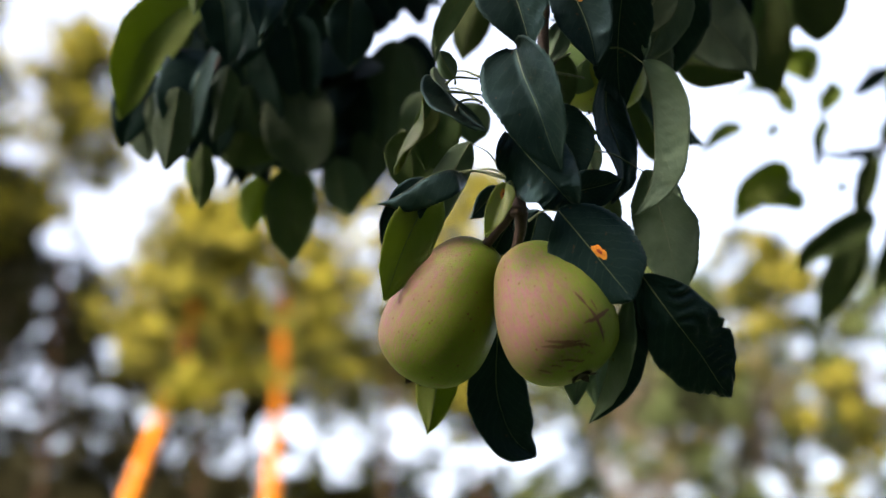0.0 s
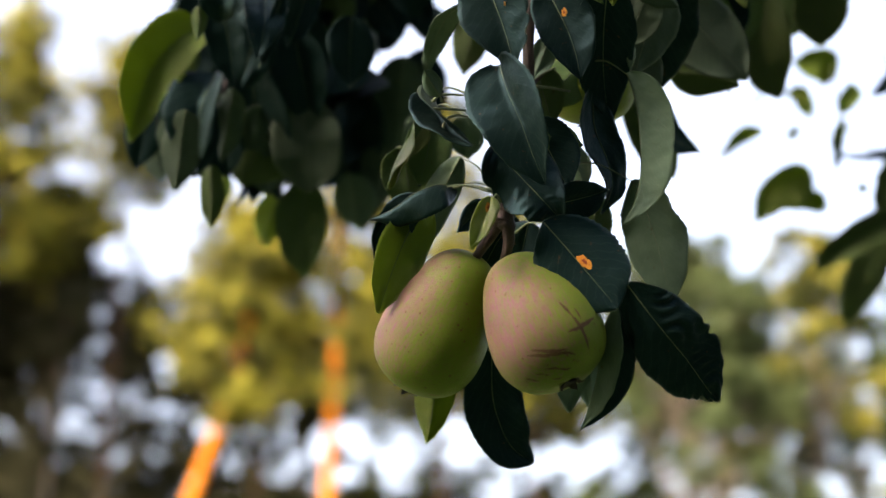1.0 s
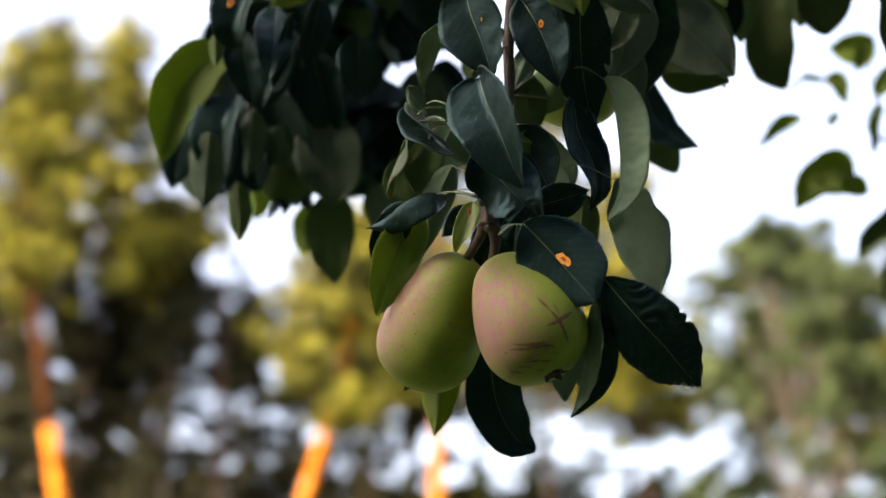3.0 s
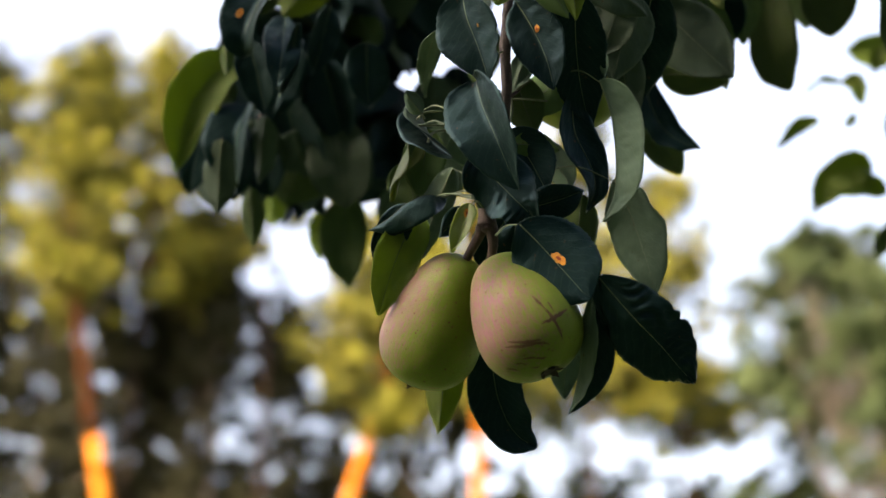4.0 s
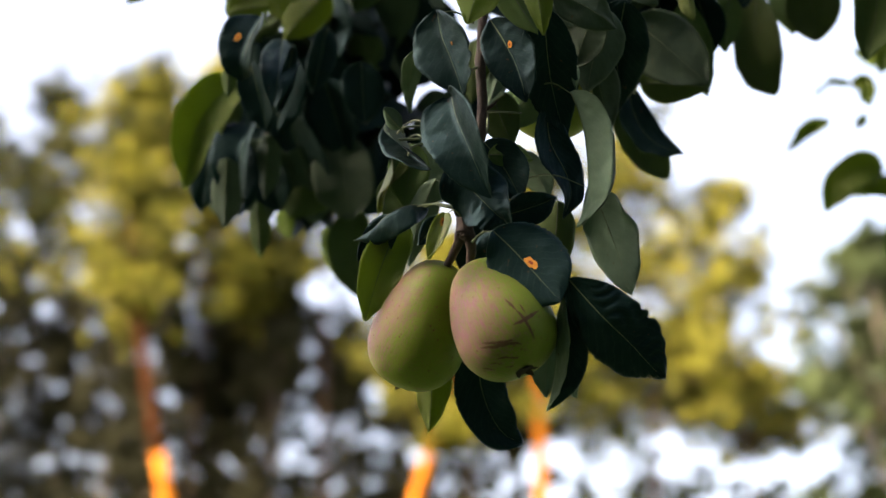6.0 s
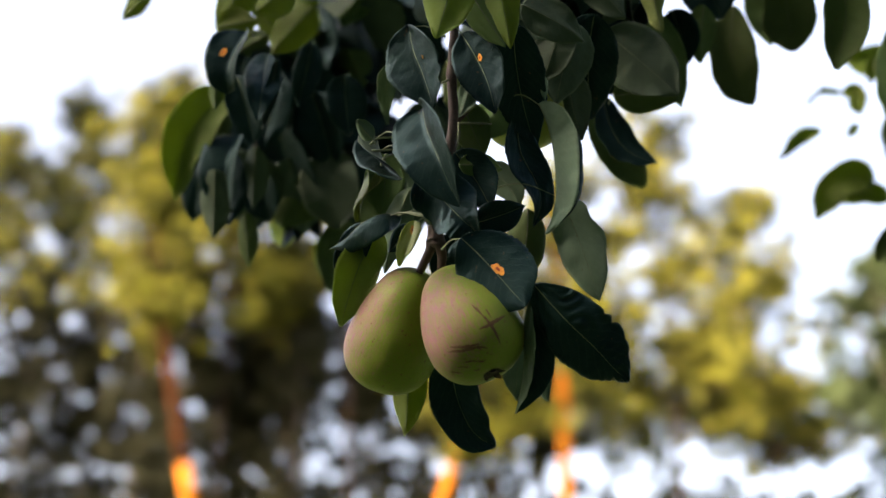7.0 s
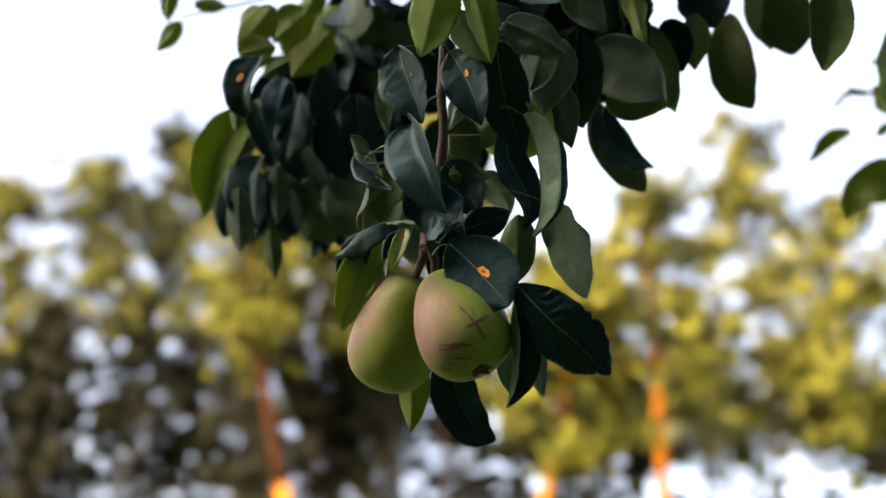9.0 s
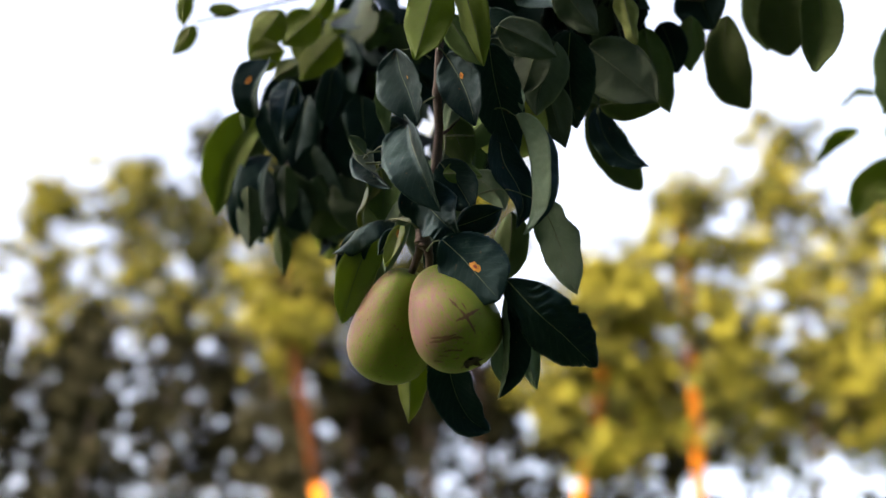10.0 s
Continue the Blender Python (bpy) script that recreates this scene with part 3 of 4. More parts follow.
leaf((0.078, 0.000, 2.003), (0.057, 0.029, 1.948), 0.044, flip=True, fold=10, side=-0.06)
leaf((0.063, -0.006, 2.004), (0.045, 0.017, 1.963), 0.036, flip=True, fold=10)
leaf((0.027, -0.009, 1.985), (0.047, 0.007, 1.937), 0.017, flip=True, roll=40, fold=50, tone="pale")
leaf((0.024, -0.035, 1.983), (0.039, 0.038, 1.916), 0.043, fold=8)
leaf((0.090, 0.009, 2.019), (0.089, 0.087, 1.965), 0.050, fold=8)
leaf((0.064, 0.038, 1.992), (0.078, 0.072, 1.938), 0.033, flip=True, fold=8)
leaf((0.021, -0.003, 2.010), (0.074, 0.003, 1.995), 0.026, flip=True, roll=-10, fold=10)
leaf((0.099, 0.166, 2.039), (0.144, 0.211, 1.962), 0.042, via=[(0.115, 0.187, 2.002), (0.131, 0.202, 1.980)], flip=True, left=10, right=(24, 4), wide=0.5, tone="green")
leaf((0.106, 0.150, 2.025), (0.152, 0.165, 1.963), 0.03, via=[(0.111, 0.156, 1.999), (0.125, 0.163, 1.977)], left=(24, 10), right=-26)
leaf((-0.068, -0.004, 1.976), (-0.084, 0.069, 1.958), 0.017, via=[(-0.076, 0.012, 1.977), (-0.081, 0.040, 1.975), (-0.084, 0.060, 1.968)], flip=True, left=(40, 16), right=(-20, 24), tone="pale")
leaf((-0.064, 0.349, 2.144), (-0.065, 0.387, 2.107), 0.055, via=[(-0.066, 0.367, 2.128)], flip=True, left=6, right=12)
leaf((-0.010, -0.055, 2.003), (0.018, -0.036, 1.961), 0.027, flip=True, fold=20, tone="green")
leaf((-0.062, 0.054, 1.891), (-0.086, 0.085, 1.830), 0.026, flip=True, fold=8, tone="pale", stalk=(-0.041, 0.026, 1.841))
leaf((-0.012, -0.081, 2.024), (-0.034, -0.058, 1.957), 0.043, flip=True, roll=-8, fold=12, tone="young", stalk=(-0.004, -0.062, 2.046))
leaf((0.001, -0.088, 2.032), (0.020, -0.052, 1.950), 0.031, flip=True, roll=10, fold=18, tone="young")
leaf((0.031, -0.030, 2.004), (0.080, -0.011, 1.981), 0.032, flip=True, roll=-10, fold=10)
leaf((0.011, 0.007, 2.048), (0.061, 0.048, 1.979), 0.056, roll=20, fold=10)
leaf((0.023, 0.028, 1.959), (-0.017, 0.028, 1.923), 0.035, flip=True, fold=8, tone="green")
leaf((-0.018, 0.009, 1.944), (-0.001, 0.032, 1.904), 0.031, flip=True, fold=8, tone="green")
leaf((-0.010, 0.001, 1.958), (-0.021, 0.010, 1.929), 0.018, flip=True, fold=8, tone="pale")
leaf((0.031, 0.051, 1.867), (0.020, 0.075, 1.812), 0.034, flip=True, fold=10, tone="green")
leaf((0.037, 0.100, 1.789), (0.042, 0.128, 1.732), 0.023, flip=True, fold=15, tone="pale")
leaf((0.084, -0.016, 2.053), (0.115, 0.008, 2.013), 0.034, flip=True, fold=10)
leaf((0.137, 0.011, 2.061), (0.147, 0.035, 2.016), 0.025, flip=True, fold=25, wave=0.1, tone="worn")
leaf((-0.058, 0.091, 1.941), (-0.048, 0.111, 1.918), 0.03, via=[(-0.051, 0.101, 1.930)], flip=True, left=10, right=20, tone="pale")
leaf((-0.099, 0.098, 1.918), (-0.090, 0.118, 1.878), 0.040, flip=True, fold=8, tone="green")
leaf((-0.075, 0.334, 2.139), (-0.077, 0.393, 2.051), 0.060, flip=True, fold=8)
leaf((-0.047, 0.388, 2.182), (-0.037, 0.420, 2.100), 0.050, roll=12, fold=12)
leaf((-0.098, 0.401, 2.094), (-0.105, 0.461, 2.007), 0.044, flip=True, fold=10, tone="pale")
leaf((-0.084, 0.383, 2.079), (-0.090, 0.413, 2.008), 0.040, flip=True, fold=10)
leaf((-0.024, 0.061, 1.851), (-0.042, 0.085, 1.821), 0.032, fold=10)
leaf((-0.018, 0.049, 1.842), (-0.022, 0.065, 1.817), 0.028, roll=20, fold=16)
leaf((-0.080, 0.370, 2.206), (-0.100, 0.395, 2.179), 0.04, via=[(-0.089, 0.382, 2.194)], left=10, right=14)
petiole([(-0.089, 0.001, 1.902), (-0.083, 0.000, 1.907), (-0.067, 0.006, 1.911)])
petiole([(-0.088, 0.003, 1.898), (-0.077, 0.006, 1.900), (-0.064, 0.012, 1.903)])
petiole([(-0.082, 0.008, 1.883), (-0.079, 0.007, 1.893), (-0.071, 0.010, 1.898), (-0.064, 0.015, 1.900)])
petiole([(-0.021, 0.012, 1.925), (-0.016, 0.005, 1.929), (-0.007, -0.002, 1.932)])
petiole([(-0.021, 0.012, 1.925), (-0.009, 0.008, 1.922), (0.005, 0.009, 1.921)])
petiole([(-0.021, 0.012, 1.925), (-0.021, 0.012, 1.912), (-0.026, 0.014, 1.894)])
# shoot beside it
leaf((0.242, 0.190, 2.147), (0.259, 0.238, 2.062), 0.048, via=[(0.238, 0.205, 2.112), (0.244, 0.223, 2.083)], flip=True, tone="green", left=8, right=14, wide=0.52)
leaf((0.292, 0.195, 2.188), (0.306, 0.239, 2.122), 0.056, via=[(0.300, 0.219, 2.157)], flip=True, tone="green", left=8, right=4, wide=0.56)
leaf((0.314, 0.079, 2.103), (0.310, 0.125, 2.029), 0.042, via=[(0.319, 0.104, 2.069)], flip=True, tone="green", left=6, right=20, wide=0.5)
leaf((0.279, 0.213, 2.207), (0.286, 0.248, 2.136), 0.048, flip=True, fold=8, side=0.04, tone="green")
leaf((0.424, 0.247, 2.165), (0.401, 0.287, 2.071), 0.044, flip=True, fold=8, side=0.04, tone="green")
leaf((0.385, 0.217, 2.213), (0.371, 0.229, 2.183), 0.048, flip=True, fold=8, side=0.04, tone="green")
leaf((0.156, 0.114, 2.087), (0.176, 0.152, 2.013), 0.036, flip=True, fold=12, tone="green")
leaf((0.204, 0.143, 2.116), (0.199, 0.165, 2.067), 0.028, flip=True, fold=12, tone="green")
leaf((0.173, 0.140, 2.110), (0.187, 0.164, 2.065), 0.039, roll=15, fold=12)
leaf((0.211, 0.154, 2.164), (0.226, 0.177, 2.122), 0.057, roll=15, fold=12)
twig([(0.034, -0.052, 2.110), (0.106, 0.068, 2.119), (0.221, 0.161, 2.154), (0.328, 0.216, 2.219), (0.463, 0.272, 2.292)], 0.005, 0.006)
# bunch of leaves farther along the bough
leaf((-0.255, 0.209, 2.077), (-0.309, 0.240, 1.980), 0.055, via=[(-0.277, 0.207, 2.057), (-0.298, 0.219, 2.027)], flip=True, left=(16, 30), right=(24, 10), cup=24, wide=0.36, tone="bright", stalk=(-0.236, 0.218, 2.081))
leaf((-0.243, 0.215, 2.037), (-0.253, 0.245, 1.967), 0.06, via=[(-0.252, 0.212, 2.006), (-0.254, 0.223, 1.982)], left=(10, 24), right=(66, 80), cup=-20)
leaf((-0.227, 0.213, 2.023), (-0.236, 0.256, 1.975), 0.027, flip=True, roll=20, fold=20)
leaf((-0.244, 0.256, 1.972), (-0.242, 0.279, 1.924), 0.022, flip=True, fold=15, tone="green")
leaf((-0.264, 0.208, 1.997), (-0.270, 0.244, 1.941), 0.036, flip=True, fold=15)
leaf((-0.219, 0.116, 2.090), (-0.236, 0.130, 2.032), 0.05, via=[(-0.230, 0.112, 2.061), (-0.236, 0.116, 2.041)], left=8, right=(70, 30), spot=(0.45, 0.35, 0.9))
leaf((-0.204, 0.142, 2.081), (-0.206, 0.123, 1.998), 0.034, via=[(-0.202, 0.119, 2.033)], left=(30, 12), right=(-24, 0), cup=-20)
leaf((-0.189, 0.114, 2.057), (-0.205, 0.138, 1.999), 0.015, roll=-20, fold=20)
leaf((-0.168, 0.170, 2.111), (-0.183, 0.194, 2.054), 0.030, roll=-20, fold=15)
leaf((-0.134, 0.163, 2.068), (-0.132, 0.188, 2.016), 0.041, roll=-10, fold=15)
leaf((-0.255, 0.147, 2.057), (-0.255, 0.159, 2.033), 0.014, flip=True, fold=10, tone="green")
leaf((-0.261, 0.168, 2.130), (-0.222, 0.171, 2.138), 0.036, flip=True, fold=15, tone="young")
leaf((-0.225, 0.161, 2.183), (-0.264, 0.175, 2.138), 0.037, flip=True, fold=15, tone="young")
leaf((-0.194, 0.184, 2.192), (-0.233, 0.192, 2.161), 0.043, flip=True, fold=15, tone="young")
leaf((-0.171, 0.197, 2.172), (-0.217, 0.210, 2.127), 0.043, flip=True, fold=15, tone="young")
leaf((-0.256, 0.200, 2.183), (-0.268, 0.214, 2.149), 0.025, flip=True, fold=14, tone="young")
leaf((-0.226, 0.235, 2.166), (-0.258, 0.238, 2.149), 0.028, flip=True, fold=14, tone="green")
leaf((-0.172, 0.245, 2.237), (-0.207, 0.254, 2.204), 0.033, flip=True, fold=14, tone="young")
leaf((-0.159, 0.278, 2.219), (-0.194, 0.286, 2.189), 0.033, flip=True, fold=14, tone="green")
leaf((-0.241, 0.253, 2.218), (-0.218, 0.276, 2.177), 0.029, flip=True, fold=14, tone="young")
leaf((-0.191, 0.225, 2.248), (-0.222, 0.234, 2.218), 0.032, flip=True, fold=14, tone="young")
leaf((-0.122, 0.228, 2.219), (-0.150, 0.242, 2.178), 0.036, flip=True, fold=14, tone="green")
leaf((-0.254, 0.206, 2.218), (-0.277, 0.209, 2.203), 0.023, flip=True, fold=14, tone="young")
leaf((-0.149, 0.268, 2.172), (-0.132, 0.290, 2.131), 0.039, flip=True, fold=14, tone="green")
leaf((-0.266, 0.227, 2.074), (-0.284, 0.241, 2.037), 0.031, flip=True, fold=14, tone="green")
leaf((-0.204, 0.203, 2.100), (-0.224, 0.234, 2.028), 0.045, roll=10, fold=14)
leaf((-0.181, 0.250, 2.104), (-0.161, 0.288, 2.031), 0.053, roll=10, fold=14)
leaf((-0.225, 0.323, 2.076), (-0.197, 0.359, 2.008), 0.059, roll=10, fold=14)
leaf((-0.241, 0.173, 2.078), (-0.227, 0.204, 2.019), 0.036, roll=10, fold=14)
leaf((-0.174, 0.230, 2.196), (-0.173, 0.266, 2.121), 0.051, roll=10, fold=14)
leaf((-0.241, 0.292, 2.039), (-0.232, 0.317, 1.990), 0.045, roll=10, fold=14)
leaf((-0.374, 0.241, 2.289), (-0.380, 0.260, 2.248), 0.024, flip=True, fold=15, tone="young")
leaf((-0.367, 0.261, 2.249), (-0.395, 0.272, 2.217), 0.024, flip=True, fold=15, tone="young")
leaf((-0.349, 0.256, 2.268), (-0.312, 0.263, 2.266), 0.017, flip=True, fold=15, tone="young")
leaf((-0.197, 0.300, 2.040), (-0.220, 0.322, 1.985), 0.076, flip=True, fold=8, side=-0.05, tone="green")
leaf((-0.220, 0.256, 2.076), (-0.208, 0.350, 2.000), 0.083, roll=20, fold=8)
leaf((-0.177, 0.285, 2.125), (-0.236, 0.376, 2.030), 0.085, roll=20, fold=8)
leaf((-0.024, 0.187, 2.105), (-0.035, 0.212, 2.049), 0.034, flip=True, fold=8, tone="green")
leaf((-0.107, 0.302, 2.183), (-0.078, 0.313, 2.144), 0.042, fold=8)
leaf((-0.068, 0.316, 2.210), (-0.052, 0.335, 2.158), 0.032, fold=8)
leaf((-0.172, 0.283, 2.058), (-0.160, 0.312, 1.977), 0.066, via=[(-0.164, 0.289, 2.017)], flip=True, left=4, right=8, wide=0.5, tone="")
leaf((-0.159, 0.357, 2.011), (-0.159, 0.384, 1.923), 0.05, via=[(-0.165, 0.368, 1.973)], flip=True, tone="green", left=10, right=6)
leaf((-0.186, 0.461, 2.046), (-0.198, 0.485, 1.994), 0.034, flip=True, fold=10, tone="young")
leaf((-0.254, 0.483, 2.076), (-0.251, 0.497, 2.042), 0.034, flip=True, fold=10, tone="young")
leaf((-0.119, 0.396, 2.040), (-0.105, 0.415, 1.987), 0.043, flip=True, fold=10, tone="pale")
leaf((-0.192, 0.362, 2.075), (-0.122, 0.419, 2.039), 0.081, roll=20, fold=6)
leaf((-0.149, 0.339, 2.140), (-0.105, 0.425, 2.043), 0.092, roll=20, fold=6)
leaf((-0.072, 0.392, 2.161), (-0.067, 0.421, 2.088), 0.062, flip=True, fold=6, tone="green")
leaf((-0.096, 0.420, 2.104), (-0.085, 0.448, 2.031), 0.045, flip=True, fold=6, tone="pale")
leaf((-0.231, 0.336, 2.104), (-0.209, 0.415, 2.035), 0.069, roll=20, fold=6)
leaf((-0.297, 0.288, 2.063), (-0.314, 0.319, 1.995), 0.039, roll=10, fold=12)
leaf((-0.312, 0.330, 2.046), (-0.292, 0.348, 1.996), 0.030, flip=True, fold=12)
twig([(0.034, -0.052, 2.110), (-0.056, 0.111, 2.206), (-0.147, 0.246, 2.266), (-0.202, 0.290, 2.200), (-0.229, 0.282, 2.113), (-0.238, 0.249, 2.037)], 0.0032, 0.0016)
twig([(-0.147, 0.246, 2.266), (-0.235, 0.269, 2.281), (-0.309, 0.264, 2.265), (-0.366, 0.260, 2.253)], 0.0016, 0.0008)
twig([(-0.202, 0.290, 2.200), (-0.188, 0.301, 2.136), (-0.202, 0.317, 2.049)], 0.002, 0.001)
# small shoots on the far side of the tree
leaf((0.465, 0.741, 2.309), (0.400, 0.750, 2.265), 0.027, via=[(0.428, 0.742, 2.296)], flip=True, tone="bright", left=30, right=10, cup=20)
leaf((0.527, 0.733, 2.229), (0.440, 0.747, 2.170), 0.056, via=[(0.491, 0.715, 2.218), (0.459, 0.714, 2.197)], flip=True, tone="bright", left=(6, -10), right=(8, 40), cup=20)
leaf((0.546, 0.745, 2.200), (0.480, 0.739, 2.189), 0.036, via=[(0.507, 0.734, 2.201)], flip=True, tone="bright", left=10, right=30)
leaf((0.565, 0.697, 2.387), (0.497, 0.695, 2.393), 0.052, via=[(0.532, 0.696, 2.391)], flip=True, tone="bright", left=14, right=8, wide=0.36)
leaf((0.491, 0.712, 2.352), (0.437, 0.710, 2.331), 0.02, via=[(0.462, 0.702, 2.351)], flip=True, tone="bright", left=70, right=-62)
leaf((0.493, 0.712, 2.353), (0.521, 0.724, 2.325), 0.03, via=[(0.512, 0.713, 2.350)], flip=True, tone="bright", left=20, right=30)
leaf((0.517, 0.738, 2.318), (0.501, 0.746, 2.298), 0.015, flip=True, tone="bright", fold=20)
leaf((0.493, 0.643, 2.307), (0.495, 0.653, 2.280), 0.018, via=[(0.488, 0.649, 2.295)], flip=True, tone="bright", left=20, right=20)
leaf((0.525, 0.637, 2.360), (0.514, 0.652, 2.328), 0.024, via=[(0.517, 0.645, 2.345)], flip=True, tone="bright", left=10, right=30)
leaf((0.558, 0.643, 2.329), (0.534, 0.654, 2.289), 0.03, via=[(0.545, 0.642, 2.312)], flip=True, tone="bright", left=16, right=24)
leaf((0.535, 0.645, 2.282), (0.530, 0.675, 2.213), 0.018, via=[(0.524, 0.651, 2.247)], flip=True, tone="green", left=20, right=20)
leaf((0.601, 0.591, 2.331), (0.558, 0.613, 2.297), 0.026, via=[(0.583, 0.600, 2.316)], left=30, right=10)
leaf((0.602, 0.631, 2.234), (0.519, 0.649, 2.227), 0.016, via=[(0.576, 0.638, 2.227), (0.551, 0.644, 2.225)], left=40, right=30)
leaf((0.590, 0.634, 2.232), (0.573, 0.675, 2.140), 0.036, via=[(0.581, 0.654, 2.188)], flip=True, tone="green", left=20, right=30)
leaf((0.599, 0.664, 2.155), (0.499, 0.702, 2.082), 0.052, via=[(0.541, 0.667, 2.121), (0.507, 0.681, 2.101)], flip=True, tone="green", left=16, right=30, cup=20)
leaf((0.590, 0.678, 2.150), (0.546, 0.739, 2.024), 0.056, via=[(0.565, 0.696, 2.094), (0.549, 0.715, 2.053)], flip=True, tone="green", left=20, right=14, cup=-20)
leaf((0.570, 0.674, 2.197), (0.555, 0.677, 2.195), 0.016, flip=True, tone="green", fold=20)
leaf((0.618, 0.610, 2.276), (0.599, 0.631, 2.234), 0.03, via=[(0.606, 0.622, 2.252)], flip=True, tone="green", left=20, right=20)
leaf((0.645, 0.674, 2.163), (0.608, 0.711, 2.064), 0.044, via=[(0.629, 0.688, 2.111)], flip=True, tone="green", left=10, right=24)
leaf((0.636, 0.585, 2.330), (0.628, 0.620, 2.249), 0.04, via=[(0.622, 0.604, 2.289)], flip=True, tone="green", left=10, right=24)
twig([(0.653, 0.574, 2.375), (0.619, 0.614, 2.294), (0.606, 0.628, 2.239), (0.589, 0.652, 2.188), (0.583, 0.682, 2.145)], 0.004, 0.002)
twig([(0.619, 0.614, 2.294), (0.580, 0.607, 2.354), (0.581, 0.599, 2.400), (0.595, 0.588, 2.447)], 0.002, 0.0012)
twig([(0.606, 0.628, 2.239), (0.569, 0.646, 2.239), (0.536, 0.653, 2.290), (0.526, 0.638, 2.357)], 0.0018, 0.0008)
leaf((-0.249, 0.274, 2.052), (-0.246, 0.327, 1.987), 0.070, flip=True, fold=8)
leaf((-0.209, 0.283, 2.046), (-0.197, 0.337, 1.985), 0.064, flip=True, fold=8)
leaf((-0.272, 0.287, 2.039), (-0.274, 0.320, 1.991), 0.045, flip=True, fold=8)
leaf((-0.268, 0.229, 2.032), (-0.255, 0.249, 1.955), 0.050, roll=10, fold=14)


# ---- trunk, boughs and crown of the pear tree ----
def trunk_and_crown():
    rng = random.Random(11)
    top = Vector((1.70, 0.60, 2.7))
    path = smooth_path([TREE_AT + Vector((0, 0, -0.05)), TREE_AT + Vector((0.03, 0.02, 0.6)), TREE_AT + Vector((-0.02, 0.04, 1.5)), top, top + Vector((0.05, 0.15, 0.3))], 8)
    verts, faces = tube_data([p - TREE_AT for p in path], [0.10 - 0.055 * i / (len(path) - 1) + 0.04 * math.exp(-i / 3) for i in range(len(path))], 14, 0.06, rng)
    under("trunk", mesh_from("trunk", verts, faces, [OLD_BARK]), pear_tree, TREE_AT, "grey furrowed trunk")
    ends = [(-0.35, -0.45, 2.75), (-0.9, 0.1, 2.9), (0.35, -0.6, 2.8), (0.05, 0.02, 2.42), (-0.25, 0.55, 2.75), (0.55, 0.45, 2.75), (0.8, 1.4, 3.0), (1.0, -0.3, 3.1), (2.6, 0.2, 3.0), (2.2, 1.3, 3.2), (-0.2, 1.2, 3.2)]
    tips = []
    for e in ends:
        e = Vector(e)
        mid = top.lerp(e, 0.5) + Vector((0, 0, 0.18))
        start = top - Vector((0, 0, rng.uniform(0, 0.5)))
        twig([start, start.lerp(mid, 0.5) + Vector((0, 0, 0.06)), mid, e], 0.028, 0.008, "bough")
        for k in range(9):
            p = start.lerp(mid, k / 4) if k < 4 else mid.lerp(e, (k - 4) / 4)
            tips.append(p)
    # Out of view: the leaf count is raised to block light from above.
    verts, faces, slots, uvs = [], [], [], []
    made = 0
    while made < 5800:
        p = rng.choice(tips) + Vector((rng.gauss(0, 0.24), rng.gauss(0, 0.26), rng.gauss(0.08, 0.2)))
        if p.z < 1.48 + 0.80 * (p.y + 0.9) and p.y < 2.0 and p.x < 1.2 + 0.5 * p.y or p.z < 2.2:
            continue
        d = Vector((rng.uniform(-1, 1), rng.uniform(-1, 1), rng.uniform(-1.4, 0.3))).normalized()
        w = rng.uniform(0.035, 0.05)
        n = Vector((rng.gauss(0, 1), rng.gauss(0, 1), rng.gauss(0.8, 1)))
        n = (n - d * n.dot(d)).normalized()
        s = d.cross(n)
        L = rng.uniform(0.06, 0.085)
        a = len(verts)
        for u, h in ((0, 0.0), (0.22, 0.8), (0.5, 1.0), (0.8, 0.6), (1, 0.0)):
            c = p + d * (L * u) + n * (0.15 * L * u * (1 - u))
            for v in (-1, 0, 1):
                verts.append(c + s * (v * h * w / 2) + n * (abs(v) * h * w * 0.1) - TREE_AT)
                uvs.append((u, v))
        for i in range(4):
            for j in range(2):
                q = a + i * 3 + j
                faces.append((q, q + 3, q + 4, q + 1))
                slots.append(made % 2)
        made += 1
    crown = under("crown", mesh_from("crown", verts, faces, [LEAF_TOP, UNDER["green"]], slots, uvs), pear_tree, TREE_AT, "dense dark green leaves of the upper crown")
    tagged(crown, kind="stuff")


trunk_and_crown()


def foliage(centre, radii, count, seed):
    """Crowded leaves deep inside the crown."""
    rng = random.Random(seed)
    centre = Vector(centre)
    verts, faces, slots, uvs = [], [], [], []
    for k in range(count):
        q = Vector((rng.gauss(0, 1), rng.gauss(0, 1), rng.gauss(0, 1))).normalized() * rng.random() ** 0.4
        p = Vector((q.x * radii[0], q.y * radii[1], q.z * radii[2]))
        d = Vector((rng.uniform(-0.7, 0.7), rng.uniform(-0.7, 0.7), rng.uniform(-1.3, 0.0))).normalized()
        n = Vector((rng.gauss(0, 0.6), rng.gauss(-0.6, 0.6), rng.gauss(0.15, 0.5)))
        n = (n - d * n.dot(d)).normalized()
        side = d.cross(n)
        length, w = rng.uniform(0.06, 0.085), rng.uniform(0.04, 0.055)
        p -= d * (length / 2)
        a = len(verts)
        for layer in (0, 1):
            for u, h in ((0, 0.05), (0.08, 0.55), (0.22, 0.88), (0.42, 1.0), (0.65, 0.8), (0.85, 0.42), (1, 0.02)):
                c = p + d * (length * u) - n * (0.25 * length * u * u) - n * (0.0004 * layer)
                for v in (-1, -0.5, 0, 0.5, 1):
                    verts.append(c + side * (v * h * w / 2) + n * (abs(v) * h * w * 0.14))
                    uvs.append((u, v))
